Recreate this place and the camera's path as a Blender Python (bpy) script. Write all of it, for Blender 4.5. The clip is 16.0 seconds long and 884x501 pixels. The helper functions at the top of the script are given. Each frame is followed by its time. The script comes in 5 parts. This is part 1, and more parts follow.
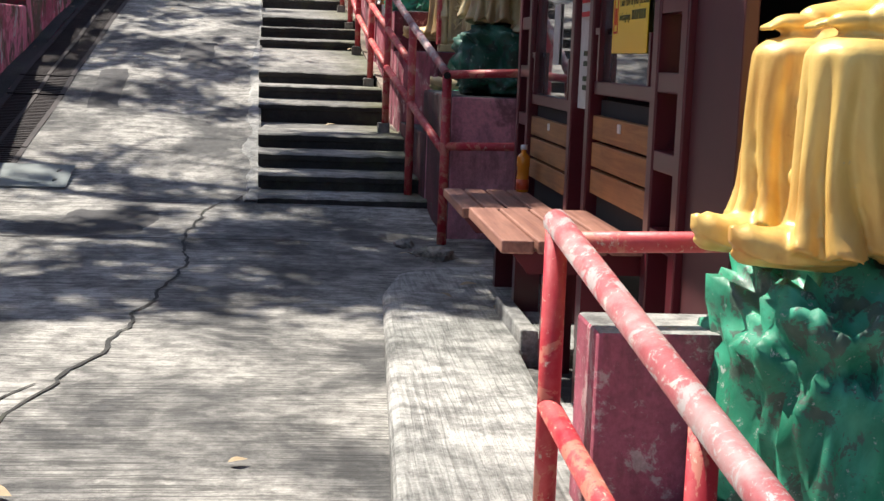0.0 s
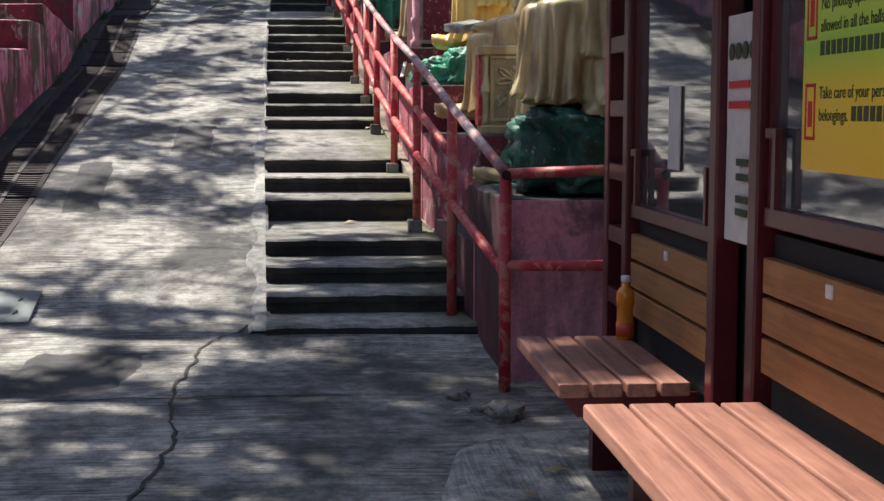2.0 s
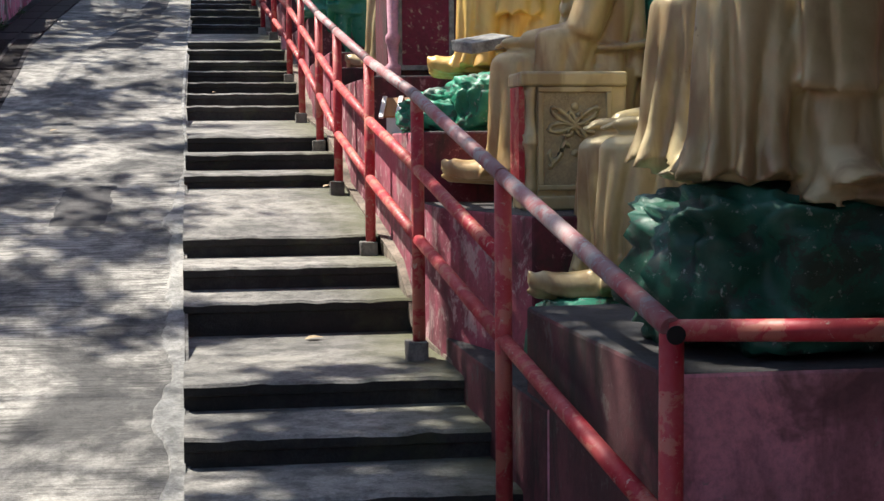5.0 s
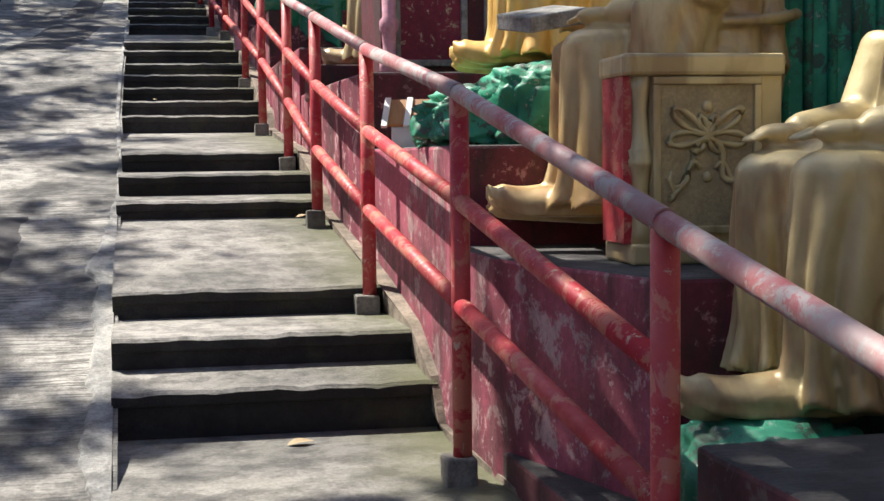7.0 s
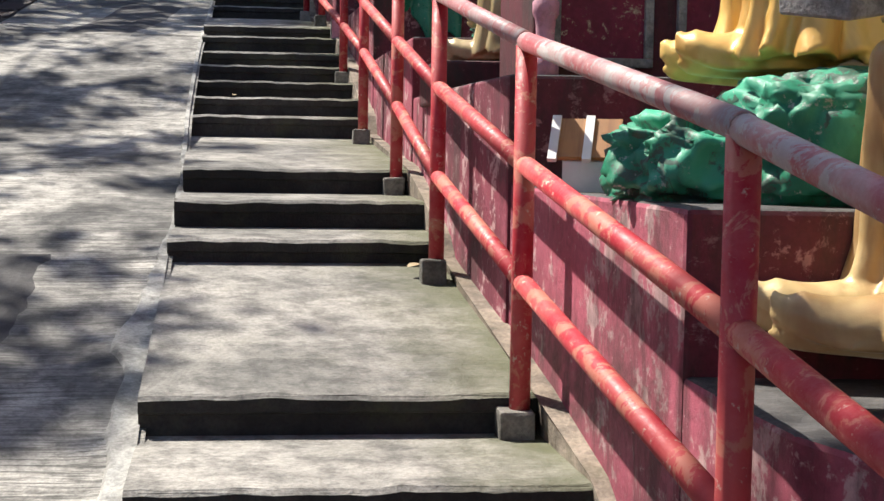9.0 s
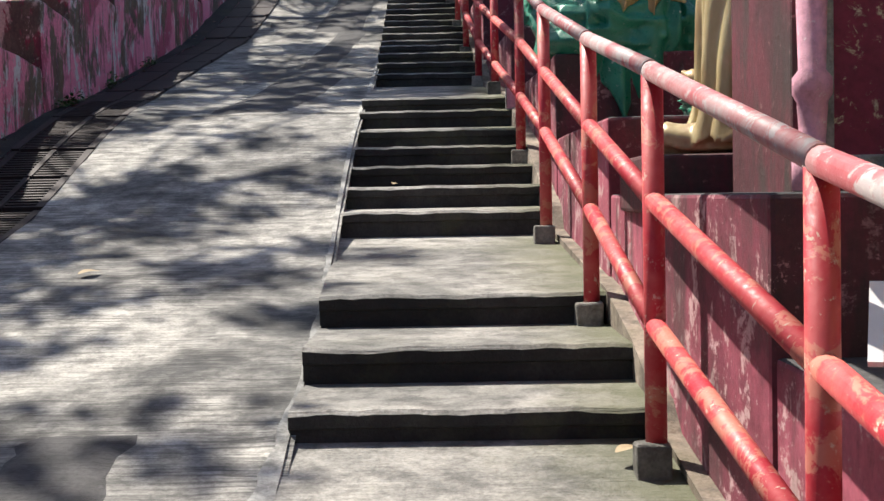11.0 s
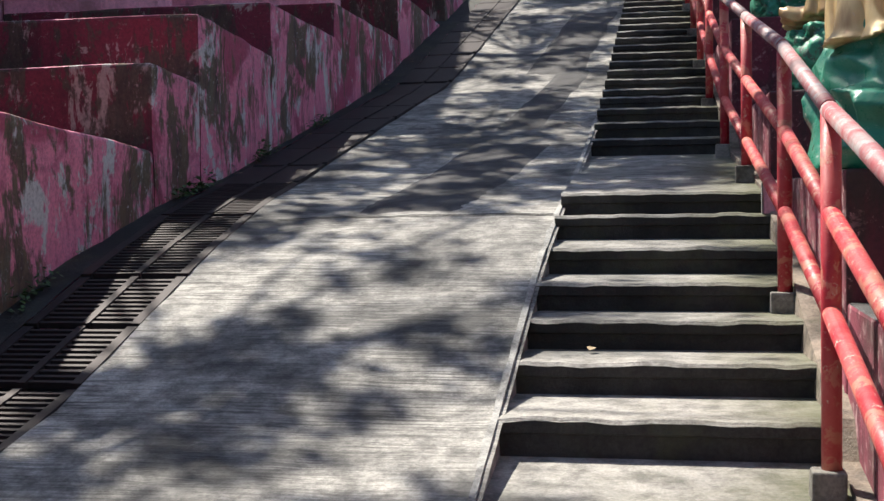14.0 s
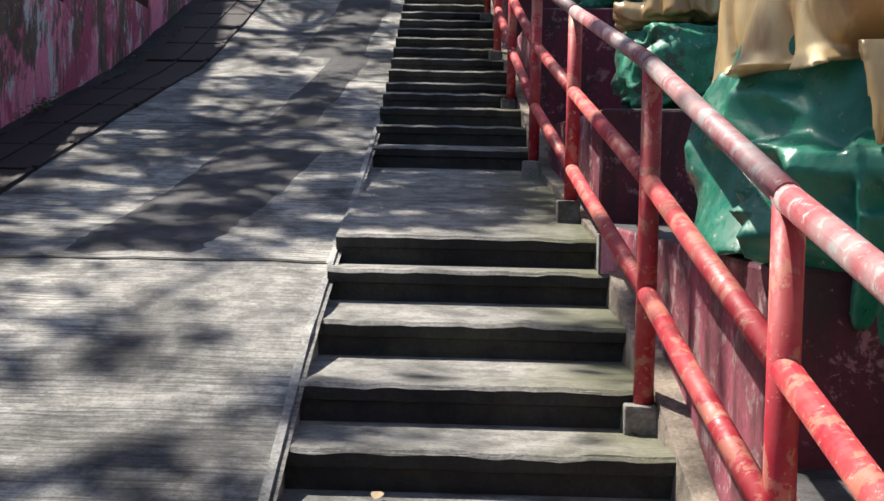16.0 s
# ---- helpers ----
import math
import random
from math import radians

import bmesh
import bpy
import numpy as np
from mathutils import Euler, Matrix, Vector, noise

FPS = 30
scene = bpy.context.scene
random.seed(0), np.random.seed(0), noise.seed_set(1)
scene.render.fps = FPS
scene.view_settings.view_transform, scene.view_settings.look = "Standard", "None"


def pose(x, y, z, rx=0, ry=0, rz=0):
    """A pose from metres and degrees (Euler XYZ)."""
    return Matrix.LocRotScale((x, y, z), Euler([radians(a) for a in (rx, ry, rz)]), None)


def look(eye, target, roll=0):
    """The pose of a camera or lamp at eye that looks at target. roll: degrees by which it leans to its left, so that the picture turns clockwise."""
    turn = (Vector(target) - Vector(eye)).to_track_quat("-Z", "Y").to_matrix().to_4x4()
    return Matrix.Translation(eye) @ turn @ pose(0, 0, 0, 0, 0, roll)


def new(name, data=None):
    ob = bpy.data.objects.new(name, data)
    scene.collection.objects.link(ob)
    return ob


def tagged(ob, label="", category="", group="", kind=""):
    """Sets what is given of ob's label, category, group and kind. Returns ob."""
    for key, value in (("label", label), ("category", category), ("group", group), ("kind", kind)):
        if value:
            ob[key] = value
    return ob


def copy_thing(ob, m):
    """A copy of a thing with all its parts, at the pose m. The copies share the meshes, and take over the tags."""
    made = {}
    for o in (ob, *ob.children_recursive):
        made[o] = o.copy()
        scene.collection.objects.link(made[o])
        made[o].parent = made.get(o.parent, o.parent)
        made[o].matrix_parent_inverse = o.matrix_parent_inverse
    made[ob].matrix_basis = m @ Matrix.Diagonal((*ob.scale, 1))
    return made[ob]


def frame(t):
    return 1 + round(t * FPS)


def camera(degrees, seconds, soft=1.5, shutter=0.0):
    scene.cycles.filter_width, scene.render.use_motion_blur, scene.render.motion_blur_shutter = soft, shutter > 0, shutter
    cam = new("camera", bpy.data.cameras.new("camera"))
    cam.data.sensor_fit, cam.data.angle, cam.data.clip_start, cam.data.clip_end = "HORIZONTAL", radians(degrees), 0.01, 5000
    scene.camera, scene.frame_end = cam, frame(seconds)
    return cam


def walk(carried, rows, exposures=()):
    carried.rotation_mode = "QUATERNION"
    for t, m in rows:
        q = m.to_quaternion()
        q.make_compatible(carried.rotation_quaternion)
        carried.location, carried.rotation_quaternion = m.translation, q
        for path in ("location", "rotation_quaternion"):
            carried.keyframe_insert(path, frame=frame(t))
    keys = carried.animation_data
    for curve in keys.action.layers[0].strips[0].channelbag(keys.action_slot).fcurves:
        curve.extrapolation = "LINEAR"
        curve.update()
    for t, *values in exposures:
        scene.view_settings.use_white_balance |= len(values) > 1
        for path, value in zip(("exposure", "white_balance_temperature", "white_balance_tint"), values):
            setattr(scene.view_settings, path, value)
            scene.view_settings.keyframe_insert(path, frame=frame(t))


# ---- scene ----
cam = camera(35.8, 16.0)
PATH = [
    (0, (0.501, -12.052, 0.16), (0.689, -10.08, -0.118), 2.1),
    (0.5, (0.411, -11.694, 0.225), (0.578, -9.719, -0.042), 1.5),
    (1, (0.418, -11.245, 0.258), (0.59, -9.268, 0.012), 1.1),
    (1.5, (0.469, -10.781, 0.306), (0.639, -8.8, 0.093), 0.1),
    (2, (0.445, -10.244, 0.328), (0.615, -8.261, 0.13), 0.1),
    (2.5, (0.469, -9.68, 0.363), (0.622, -7.696, 0.163), 0.0),
    (3, (0.385, -9.129, 0.377), (0.528, -7.144, 0.18), -0.7),
    (3.5, (0.366, -8.633, 0.384), (0.523, -6.647, 0.202), -1.0),
    (4, (0.287, -8.115, 0.411), (0.477, -6.13, 0.247), -0.6),
    (4.5, (0.319, -7.634, 0.458), (0.556, -5.654, 0.304), 0.8),
    (4.6, (0.351, -7.526, 0.466), (0.595, -5.547, 0.309), 0.3),
    (7, (0.308, -5.211, 0.492), (0.663, -3.248, 0.354), -0.7),
    (7.5, (0.303, -4.758, 0.514), (0.669, -2.797, 0.379), -0.8),
    (8, (0.322, -4.336, 0.548), (0.681, -2.373, 0.416), -0.6),
    (8.5, (0.359, -3.89, 0.586), (0.655, -1.917, 0.448), 0.2),
    (9, (0.366, -3.448, 0.631), (0.592, -1.467, 0.48), 0.9),
    (9.5, (0.471, -3.043, 0.703), (0.605, -1.054, 0.548), 0.7),
    (10, (0.502, -2.72, 0.783), (0.55, -0.726, 0.636), 0.1),
    (10.2, (0.472, -2.607, 0.793), (0.511, -0.611, 0.67), -0.4),
    (12.5, (0.397, -0.907, 1.135), (0.16, 1.078, 1.074), -1.3),
    (13, (0.358, -0.485, 1.262), (0.069, 1.493, 1.191), -1.7),
    (13.5, (0.485, -0.092, 1.355), (0.112, 1.871, 1.28), -1.2),
    (14, (0.479, 0.218, 1.421), (0.084, 2.177, 1.357), -0.7),
    (14.5, (0.42, 0.562, 1.586), (0.078, 2.532, 1.532), 0.1),
    (15, (0.444, 0.95, 1.65), (0.184, 2.932, 1.586), 0.9),
    (15.5, (0.347, 1.348, 1.638), (0.194, 3.34, 1.544), 1.2),
    (16, (0.287, 1.741, 1.685), (0.227, 3.737, 1.576), 1.2),
]
walk(cam, [(t, look(eye, target, roll)) for t, eye, target, roll in PATH], [(0.0, 0.96), (16.0, 0.96)])

# ---- light ----
SUN_TO = Vector((-0.42, 0.36, 0.83)).normalized()
world = bpy.data.worlds.new("world")
scene.world = world
world.use_nodes = True
sky = world.node_tree.nodes.new("ShaderNodeTexSky")
sky.sky_type = "NISHITA"
sky.sun_disc = False
sky.sun_elevation = math.asin(SUN_TO.z)
sky.sun_rotation = math.atan2(SUN_TO.x, SUN_TO.y)
world.node_tree.links.new(sky.outputs[0], world.node_tree.nodes["Background"].inputs[0])
world.node_tree.nodes["Background"].inputs[1].default_value = 0.098
sun = new("sun", bpy.data.lights.new("sun", "SUN"))
sun.data.energy = 4.8
sun.data.angle = radians(0.9)
sun.data.color = (1.0, 0.94, 0.84)
sun.matrix_world = look((0, 0, 20), Vector((0, 0, 20)) - SUN_TO)


# ---- materials ----
def material(name):
    m = bpy.data.materials.new(name)
    m.use_nodes = True
    return m, m.node_tree.nodes, m.node_tree.links


def coords(n, l, scale=(1, 1, 1), random_offset=False):
    tc = n.new("ShaderNodeTexCoord")
    mp = n.new("ShaderNodeMapping")
    mp.inputs["Scale"].default_value = scale
    l.new(tc.outputs["Object"], mp.inputs["Vector"])
    if random_offset:
        oi = n.new("ShaderNodeObjectInfo")
        mul = n.new("ShaderNodeMath")
        mul.operation = "MULTIPLY"
        mul.inputs[1].default_value = 37.0
        l.new(oi.outputs["Random"], mul.inputs[0])
        l.new(mul.outputs[0], mp.inputs["Location"])
    return mp.outputs["Vector"]


def fractal(n, l, vec, scale, detail=6.0, rough=0.6, distort=0.0):
    t = n.new("ShaderNodeTexNoise")
    t.inputs["Scale"].default_value = scale
    t.inputs["Detail"].default_value = detail
    t.inputs["Roughness"].default_value = rough
    t.inputs["Distortion"].default_value = distort
    l.new(vec, t.inputs["Vector"])
    return t.outputs["Fac"]


def ramp(n, l, fac, stops):
    r = n.new("ShaderNodeValToRGB")
    e = r.color_ramp.elements
    while len(e) < len(stops):
        e.new(0.5)
    for el, (p, c) in zip(e, stops):
        el.position = p
        el.color = (*c, 1) if len(c) == 3 else c
    l.new(fac, r.inputs[0])
    return r.outputs[0]


def grey(v):
    return (v, v, v)


def mix(n, l, fac, a, b, mode="MIX"):
    m = n.new("ShaderNodeMix")
    m.data_type = "RGBA"
    m.blend_type = mode
    for sock, val in ((m.inputs[0], fac), (m.inputs[6], a), (m.inputs[7], b)):
        if isinstance(val, (int, float)):
            sock.default_value = val
        elif isinstance(val, tuple):
            sock.default_value = (*val, 1)
        else:
            l.new(val, sock)
    return m.outputs[2]


def finish(n, l, color, rough=0.85, bump=None, strength=0.3, dist=0.01, metal=0.0, coat=0.0):
    b = n["Principled BSDF"]
    if isinstance(color, tuple):
        b.inputs["Base Color"].default_value = (*color, 1)
    else:
        l.new(color, b.inputs["Base Color"])
    if isinstance(rough, (int, float)):
        b.inputs["Roughness"].default_value = rough
    else:
        l.new(rough, b.inputs["Roughness"])
    b.inputs["Metallic"].default_value = metal
    b.inputs["Coat Weight"].default_value = coat
    if bump is not None:
        bm_ = n.new("ShaderNodeBump")
        bm_.inputs["Strength"].default_value = strength
        bm_.inputs["Distance"].default_value = dist
        l.new(bump, bm_.inputs["Height"])
        l.new(bm_.outputs[0], b.inputs["Normal"])


def concrete(name, light, dark, brushed=0.0, moss=0.0, brush_axis="y", side_moss=False):
    m, n, l = material(name)
    v = coords(n, l)
    big = fractal(n, l, v, 1.1, 5, 0.65, 0.4)
    mid = fractal(n, l, v, 9.0, 6, 0.7)
    fine = fractal(n, l, v, 90.0, 4, 0.7)
    col = ramp(n, l, big, [(0.40, dark), (0.58, light)])
    col = mix(n, l, 0.7, col, ramp(n, l, mid, [(0.38, grey(0.2)), (0.57, grey(1.08))]), "MULTIPLY")
    col = mix(n, l, 0.35, col, ramp(n, l, fine, [(0.38, grey(0.3)), (0.6, grey(1.15))]), "MULTIPLY")
    height = mid
    if brushed:
        st = coords(n, l, (1.9, 46, 46) if brush_axis == "y" else (42, 1.4, 42))
        lines = fractal(n, l, st, 1.6, 3, 0.6, 0.6)
        where = ramp(n, l, fractal(n, l, v, 0.9, 4, 0.6, 0.5), [(0.38, grey(0.25 * brushed)), (0.6, grey(brushed))])
        col = mix(n, l, where, col, ramp(n, l, lines, [(0.41, grey(0.22)), (0.53, grey(1.1))]), "MULTIPLY")
        height = lines
    if moss:
        mo = fractal(n, l, v, 2.3, 6, 0.7)
        fac = ramp(n, l, mo, [(0.52, grey(0.0)), (0.7, grey(moss))])
        col = mix(n, l, fac, col, (0.07, 0.075, 0.035))
    if side_moss:
        sep = n.new("ShaderNodeSeparateXYZ")
        l.new(v, sep.inputs[0])
        run = n.new("ShaderNodeMath")
        run.operation = "MULTIPLY_ADD"
        run.inputs[1].default_value = 0.055
        l.new(sep.outputs["Y"], run.inputs[0])
        l.new(sep.outputs["X"], run.inputs[2])
        wob = n.new("ShaderNodeMath")
        wob.operation = "MULTIPLY_ADD"
        wob.inputs[1].default_value = 0.55
        l.new(fractal(n, l, v, 3.2, 7, 0.7), wob.inputs[0])
        l.new(run.outputs[0], wob.inputs[2])
        half = n.new("ShaderNodeMapRange")
        half.inputs["From Min"].default_value = 0.92
        half.inputs["From Max"].default_value = 1.32
        half.inputs["To Max"].default_value = 0.8
        l.new(wob.outputs[0], half.inputs["Value"])
        col = mix(n, l, half.outputs[0], col, (0.095, 0.10, 0.04))
    rough = ramp(n, l, mid, [(0.3, grey(0.72)), (0.7, grey(0.95))])
    finish(n, l, col, rough, mix(n, l, 0.4, height, fine), 0.9, 0.014)
    return m


def peeled(name, paint, deep, bare, dirt, chip=0.55, streak=0.6):
    """Old painted plaster: two coats, bare chips and dark water streaks."""
    m, n, l = material(name)
    v = coords(n, l)
    vs = coords(n, l, (2.6, 2.6, 0.7))
    coat_n = fractal(n, l, v, 1.3, 4, 0.6, 0.5)
    flake = fractal(n, l, v, 7.0, 10, 0.75, 0.3)
    vert = fractal(n, l, vs, 2.0, 6, 0.65, 0.4)
    tiny = fractal(n, l, v, 45.0, 5, 0.75)
    col = ramp(n, l, coat_n, [(0.42, deep), (0.58, paint)])
    col = mix(n, l, ramp(n, l, flake, [(chip, grey(0.0)), (chip + 0.04, grey(1.0))]), col, bare)
    col = mix(n, l, ramp(n, l, vert, [(0.47, grey(0.0)), (0.62, grey(streak))]), col, dirt)
    col = mix(n, l, 0.45, col, ramp(n, l, tiny, [(0.35, grey(0.4)), (0.58, grey(1.0))]), "MULTIPLY")
    speck = fractal(n, l, v, 24.0, 8, 0.8, 0.2)
    col = mix(n, l, ramp(n, l, speck, [(0.60, grey(0.0)), (0.64, grey(0.85))]), col, bare)
    col = mix(n, l, ramp(n, l, fractal(n, l, v, 2.6, 5, 0.7, 0.6), [(0.56, grey(0.0)), (0.68, grey(0.7))]), col, dirt)
    finish(n, l, col, 0.72, mix(n, l, 0.5, flake, speck), 0.6, 0.01)
    return m


def mossy_plaster(name, paint, deep, bare, moss, black, cover=0.5):
    """Painted plaster half overgrown with brown moss, in ragged vertical runs."""
    m, n, l = material(name)
    v = coords(n, l)
    runs = fractal(n, l, coords(n, l, (1.5, 1.5, 0.75)), 1.5, 9, 0.72, 0.6)
    thin = fractal(n, l, coords(n, l, (13, 13, 3.6)), 1.0, 7, 0.75, 0.5)
    patch = fractal(n, l, v, 1.5, 9, 0.62, 0.7)
    flake = fractal(n, l, coords(n, l, (1, 1, 0.5)), 4.5, 10, 0.72, 0.4)
    speck = fractal(n, l, v, 26.0, 8, 0.8, 0.3)
    tiny = fractal(n, l, v, 60.0, 5, 0.75)
    col = ramp(n, l, patch, [(0.43, deep), (0.50, paint)])
    col = mix(n, l, ramp(n, l, thin, [(0.50, grey(0.0)), (0.62, grey(0.55))]), col, deep)
    col = mix(n, l, ramp(n, l, flake, [(0.555, grey(0.0)), (0.575, grey(1.0))]), col, bare)
    cloak = mix(n, l, ramp(n, l, thin, [(0.36, grey(0.0)), (0.6, grey(1.0))]), black, moss)
    col = mix(n, l, ramp(n, l, mix(n, l, 0.3, runs, thin), [(cover, grey(0.0)), (cover + 0.035, grey(0.95))]), col, cloak)
    col = mix(n, l, ramp(n, l, speck, [(0.60, grey(0.0)), (0.63, grey(0.8))]), col, bare)
    col = mix(n, l, 0.5, col, ramp(n, l, tiny, [(0.36, grey(0.35)), (0.56, grey(1.0))]), "MULTIPLY")
    finish(n, l, col, 0.8, mix(n, l, 0.5, flake, speck), 0.7, 0.012)
    return m


def worn_paint(name, base, faded, bare, wear=0.56, rough=0.42, flake=None):
    """Old brushed paint: faded areas, larger flakes down to an older coat, small bare chips."""
    m, n, l = material(name)
    v = coords(n, l, random_offset=True)
    a = fractal(n, l, v, 4.0, 6, 0.65, 0.4)
    b = fractal(n, l, v, 30.0, 8, 0.75)
    c = fractal(n, l, v, 1.2, 3, 0.5)
    d = fractal(n, l, v, 9.0, 9, 0.72, 0.5)
    col = ramp(n, l, a, [(0.42, base), (0.60, faded)])
    if flake:
        col = mix(n, l, ramp(n, l, d, [(0.525, grey(0.0)), (0.55, grey(0.85))]), col, flake)
    col = mix(n, l, ramp(n, l, b, [(wear, grey(0.0)), (wear + 0.04, grey(0.9))]), col, bare)
    col = mix(n, l, 0.5, col, ramp(n, l, c, [(0.35, grey(0.55)), (0.6, grey(1.0))]), "MULTIPLY")
    finish(n, l, col, ramp(n, l, b, [(0.4, grey(rough)), (0.65, grey(0.8))]), mix(n, l, 0.5, b, d), 0.35, 0.004)
    return m


def gilded(name, light, dark, grime):
    """Gold paint on a cast figure: faded, orange undercoat in soft runs, small chips."""
    m, n, l = material(name)
    v = coords(n, l)
    a = fractal(n, l, v, 3.0, 5, 0.6, 0.5)
    runs = fractal(n, l, coords(n, l, (5, 5, 1.3)), 1.6, 4, 0.55, 0.5)
    f = fractal(n, l, v, 34, 7, 0.75)
    spot = fractal(n, l, v, 9.0, 8, 0.75, 0.3)
    col = ramp(n, l, a, [(0.35, dark), (0.6, light)])
    col = mix(n, l, ramp(n, l, runs, [(0.47, grey(0.0)), (0.62, grey(0.7))]), col, grime)
    col = mix(n, l, ramp(n, l, spot, [(0.655, grey(0.0)), (0.68, grey(0.7))]), col, grime)
    col = mix(n, l, ramp(n, l, f, [(0.655, grey(0.0)), (0.69, grey(0.6))]), col, (0.50, 0.46, 0.38))
    finish(n, l, col, ramp(n, l, mix(n, l, 0.5, a, f), [(0.4, grey(0.30)), (0.62, grey(0.52))]), f, 0.22, 0.006, 0.18, 0.0)
    return m


def plain(name, color, rough=0.6, metal=0.0, vary=0.35, scale=14.0, bump=0.15):
    m, n, l = material(name)
    v = coords(n, l)
    a = fractal(n, l, v, scale, 6, 0.65)
    b = fractal(n, l, v, scale * 0.12, 3, 0.5)
    col = mix(n, l, vary, color, ramp(n, l, a, [(0.3, grey(0.4)), (0.65, grey(1.1))]), "MULTIPLY")
    col = mix(n, l, vary, col, ramp(n, l, b, [(0.3, grey(0.5)), (0.65, grey(1.1))]), "MULTIPLY")
    finish(n, l, col, rough, a, bump, 0.004, metal)
    return m


def wood(name, base, dark, axis=1):
    m, n, l = material(name)
    sc = [26, 26, 26]
    sc[axis] = 1.2
    v = coords(n, l, tuple(sc), random_offset=True)
    g = fractal(n, l, v, 1.5, 6, 0.65, 0.8)
    w = fractal(n, l, coords(n, l), 5, 5, 0.7)
    col = ramp(n, l, g, [(0.35, dark), (0.62, base)])
    col = mix(n, l, 0.4, col, ramp(n, l, w, [(0.35, grey(0.6)), (0.6, grey(1.05))]), "MULTIPLY")
    finish(n, l, col, 0.55, g, 0.2, 0.003)
    return m


M_ROAD = concrete("road_concrete", (0.46, 0.44, 0.40), (0.095, 0.093, 0.09), 0.8)
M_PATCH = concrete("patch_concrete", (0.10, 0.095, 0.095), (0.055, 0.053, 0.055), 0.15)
M_STEP = concrete("step_concrete", (0.41, 0.39, 0.355), (0.19, 0.185, 0.17), 0.12, 0.3, side_moss=True)
# Near-black step concrete: riser shade is in the colour; also dirty verge and cracks
M_SHADE_DIRT = concrete("riser_shade_and_dirt", (0.05, 0.048, 0.044), (0.018, 0.018, 0.016), 0.0, 0.6)
M_APRON = concrete("apron_concrete", (0.50, 0.49, 0.46), (0.30, 0.30, 0.28), 0.5, 0.0, "x")
M_MORTAR = concrete("edge_mortar", (0.46, 0.45, 0.42), (0.26, 0.26, 0.25), 0.0, 0.1)
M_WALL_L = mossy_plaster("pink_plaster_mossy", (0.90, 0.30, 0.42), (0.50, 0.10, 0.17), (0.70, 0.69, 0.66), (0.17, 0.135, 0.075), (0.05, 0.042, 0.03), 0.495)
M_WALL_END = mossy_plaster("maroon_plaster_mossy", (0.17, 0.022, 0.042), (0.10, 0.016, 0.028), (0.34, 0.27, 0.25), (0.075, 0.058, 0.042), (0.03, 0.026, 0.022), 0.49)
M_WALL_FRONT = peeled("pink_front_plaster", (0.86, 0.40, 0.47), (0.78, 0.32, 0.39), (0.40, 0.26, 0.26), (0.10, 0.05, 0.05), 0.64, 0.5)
M_WALL_DARK = peeled("maroon_plaster", (0.15, 0.02, 0.036), (0.075, 0.016, 0.022), (0.24, 0.12, 0.12), (0.035, 0.028, 0.022), 0.63, 0.9)
M_WALL_PINK = peeled("pale_pink_plaster", (0.80, 0.42, 0.52), (0.72, 0.34, 0.44), (0.7, 0.6, 0.6), (0.20, 0.12, 0.12), 0.68, 0.35)
# Darker copy of the maroon plaster, shade and black stains both in its colour
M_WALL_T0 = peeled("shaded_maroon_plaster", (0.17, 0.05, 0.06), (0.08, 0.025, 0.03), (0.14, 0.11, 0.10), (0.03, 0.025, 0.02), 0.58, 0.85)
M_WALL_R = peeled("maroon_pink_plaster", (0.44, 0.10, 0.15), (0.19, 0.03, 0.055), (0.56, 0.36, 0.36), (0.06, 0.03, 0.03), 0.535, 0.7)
M_PANEL_PEEL = peeled("crimson_panel", (0.26, 0.025, 0.06), (0.19, 0.018, 0.045), (0.58, 0.50, 0.34), (0.10, 0.02, 0.03), 0.585, 0.3)
# Chipped maroon plaster, darkened for the faces turned from the sun
M_WALL_CHIP_SHADE = peeled("shaded_chipped_maroon_plaster", (0.16, 0.02, 0.04), (0.09, 0.014, 0.026), (0.36, 0.17, 0.19), (0.03, 0.02, 0.018), 0.565, 0.8)
M_RAIL = worn_paint("red_rail_paint", (0.46, 0.018, 0.035), (0.56, 0.085, 0.085), (0.60, 0.45, 0.36), 0.60, 0.42, (0.58, 0.20, 0.14))
M_GREYRAIL = worn_paint("worn_top_rail", (0.40, 0.10, 0.11), (0.42, 0.30, 0.29), (0.50, 0.46, 0.42), 0.58, 0.42, (0.42, 0.39, 0.38))
M_FRAME = plain("dark_red_enamel", (0.09, 0.012, 0.018), 0.28, 0.0, 0.25, 9.0, 0.05)
M_PANEL = plain("maroon_panel", (0.075, 0.02, 0.022), 0.45, 0.0, 0.3, 7.0, 0.05)
# Near-black: shade of the interior, drain bed and pipe bore is in the colour
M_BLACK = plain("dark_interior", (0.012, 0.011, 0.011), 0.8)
M_GOLD = gilded("gold_paint", (0.66, 0.50, 0.25), (0.50, 0.35, 0.15), (0.32, 0.17, 0.07))
M_GOLD_DULL = gilded("dull_gold_paint", (0.64, 0.53, 0.29), (0.46, 0.37, 0.18), (0.25, 0.155, 0.075))
M_YELLOW = gilded("yellow_gold_paint", (0.86, 0.62, 0.20), (0.76, 0.50, 0.14), (0.55, 0.28, 0.07))
M_STIPPLE = plain("stippled_gold", (0.46, 0.36, 0.19), 0.55, 0.0, 0.5, 120.0, 1.0)
M_GREEN = worn_paint("green_rock_paint", (0.016, 0.20, 0.11), (0.05, 0.36, 0.22), (0.42, 0.46, 0.42), 0.60, 0.4, (0.06, 0.085, 0.07))
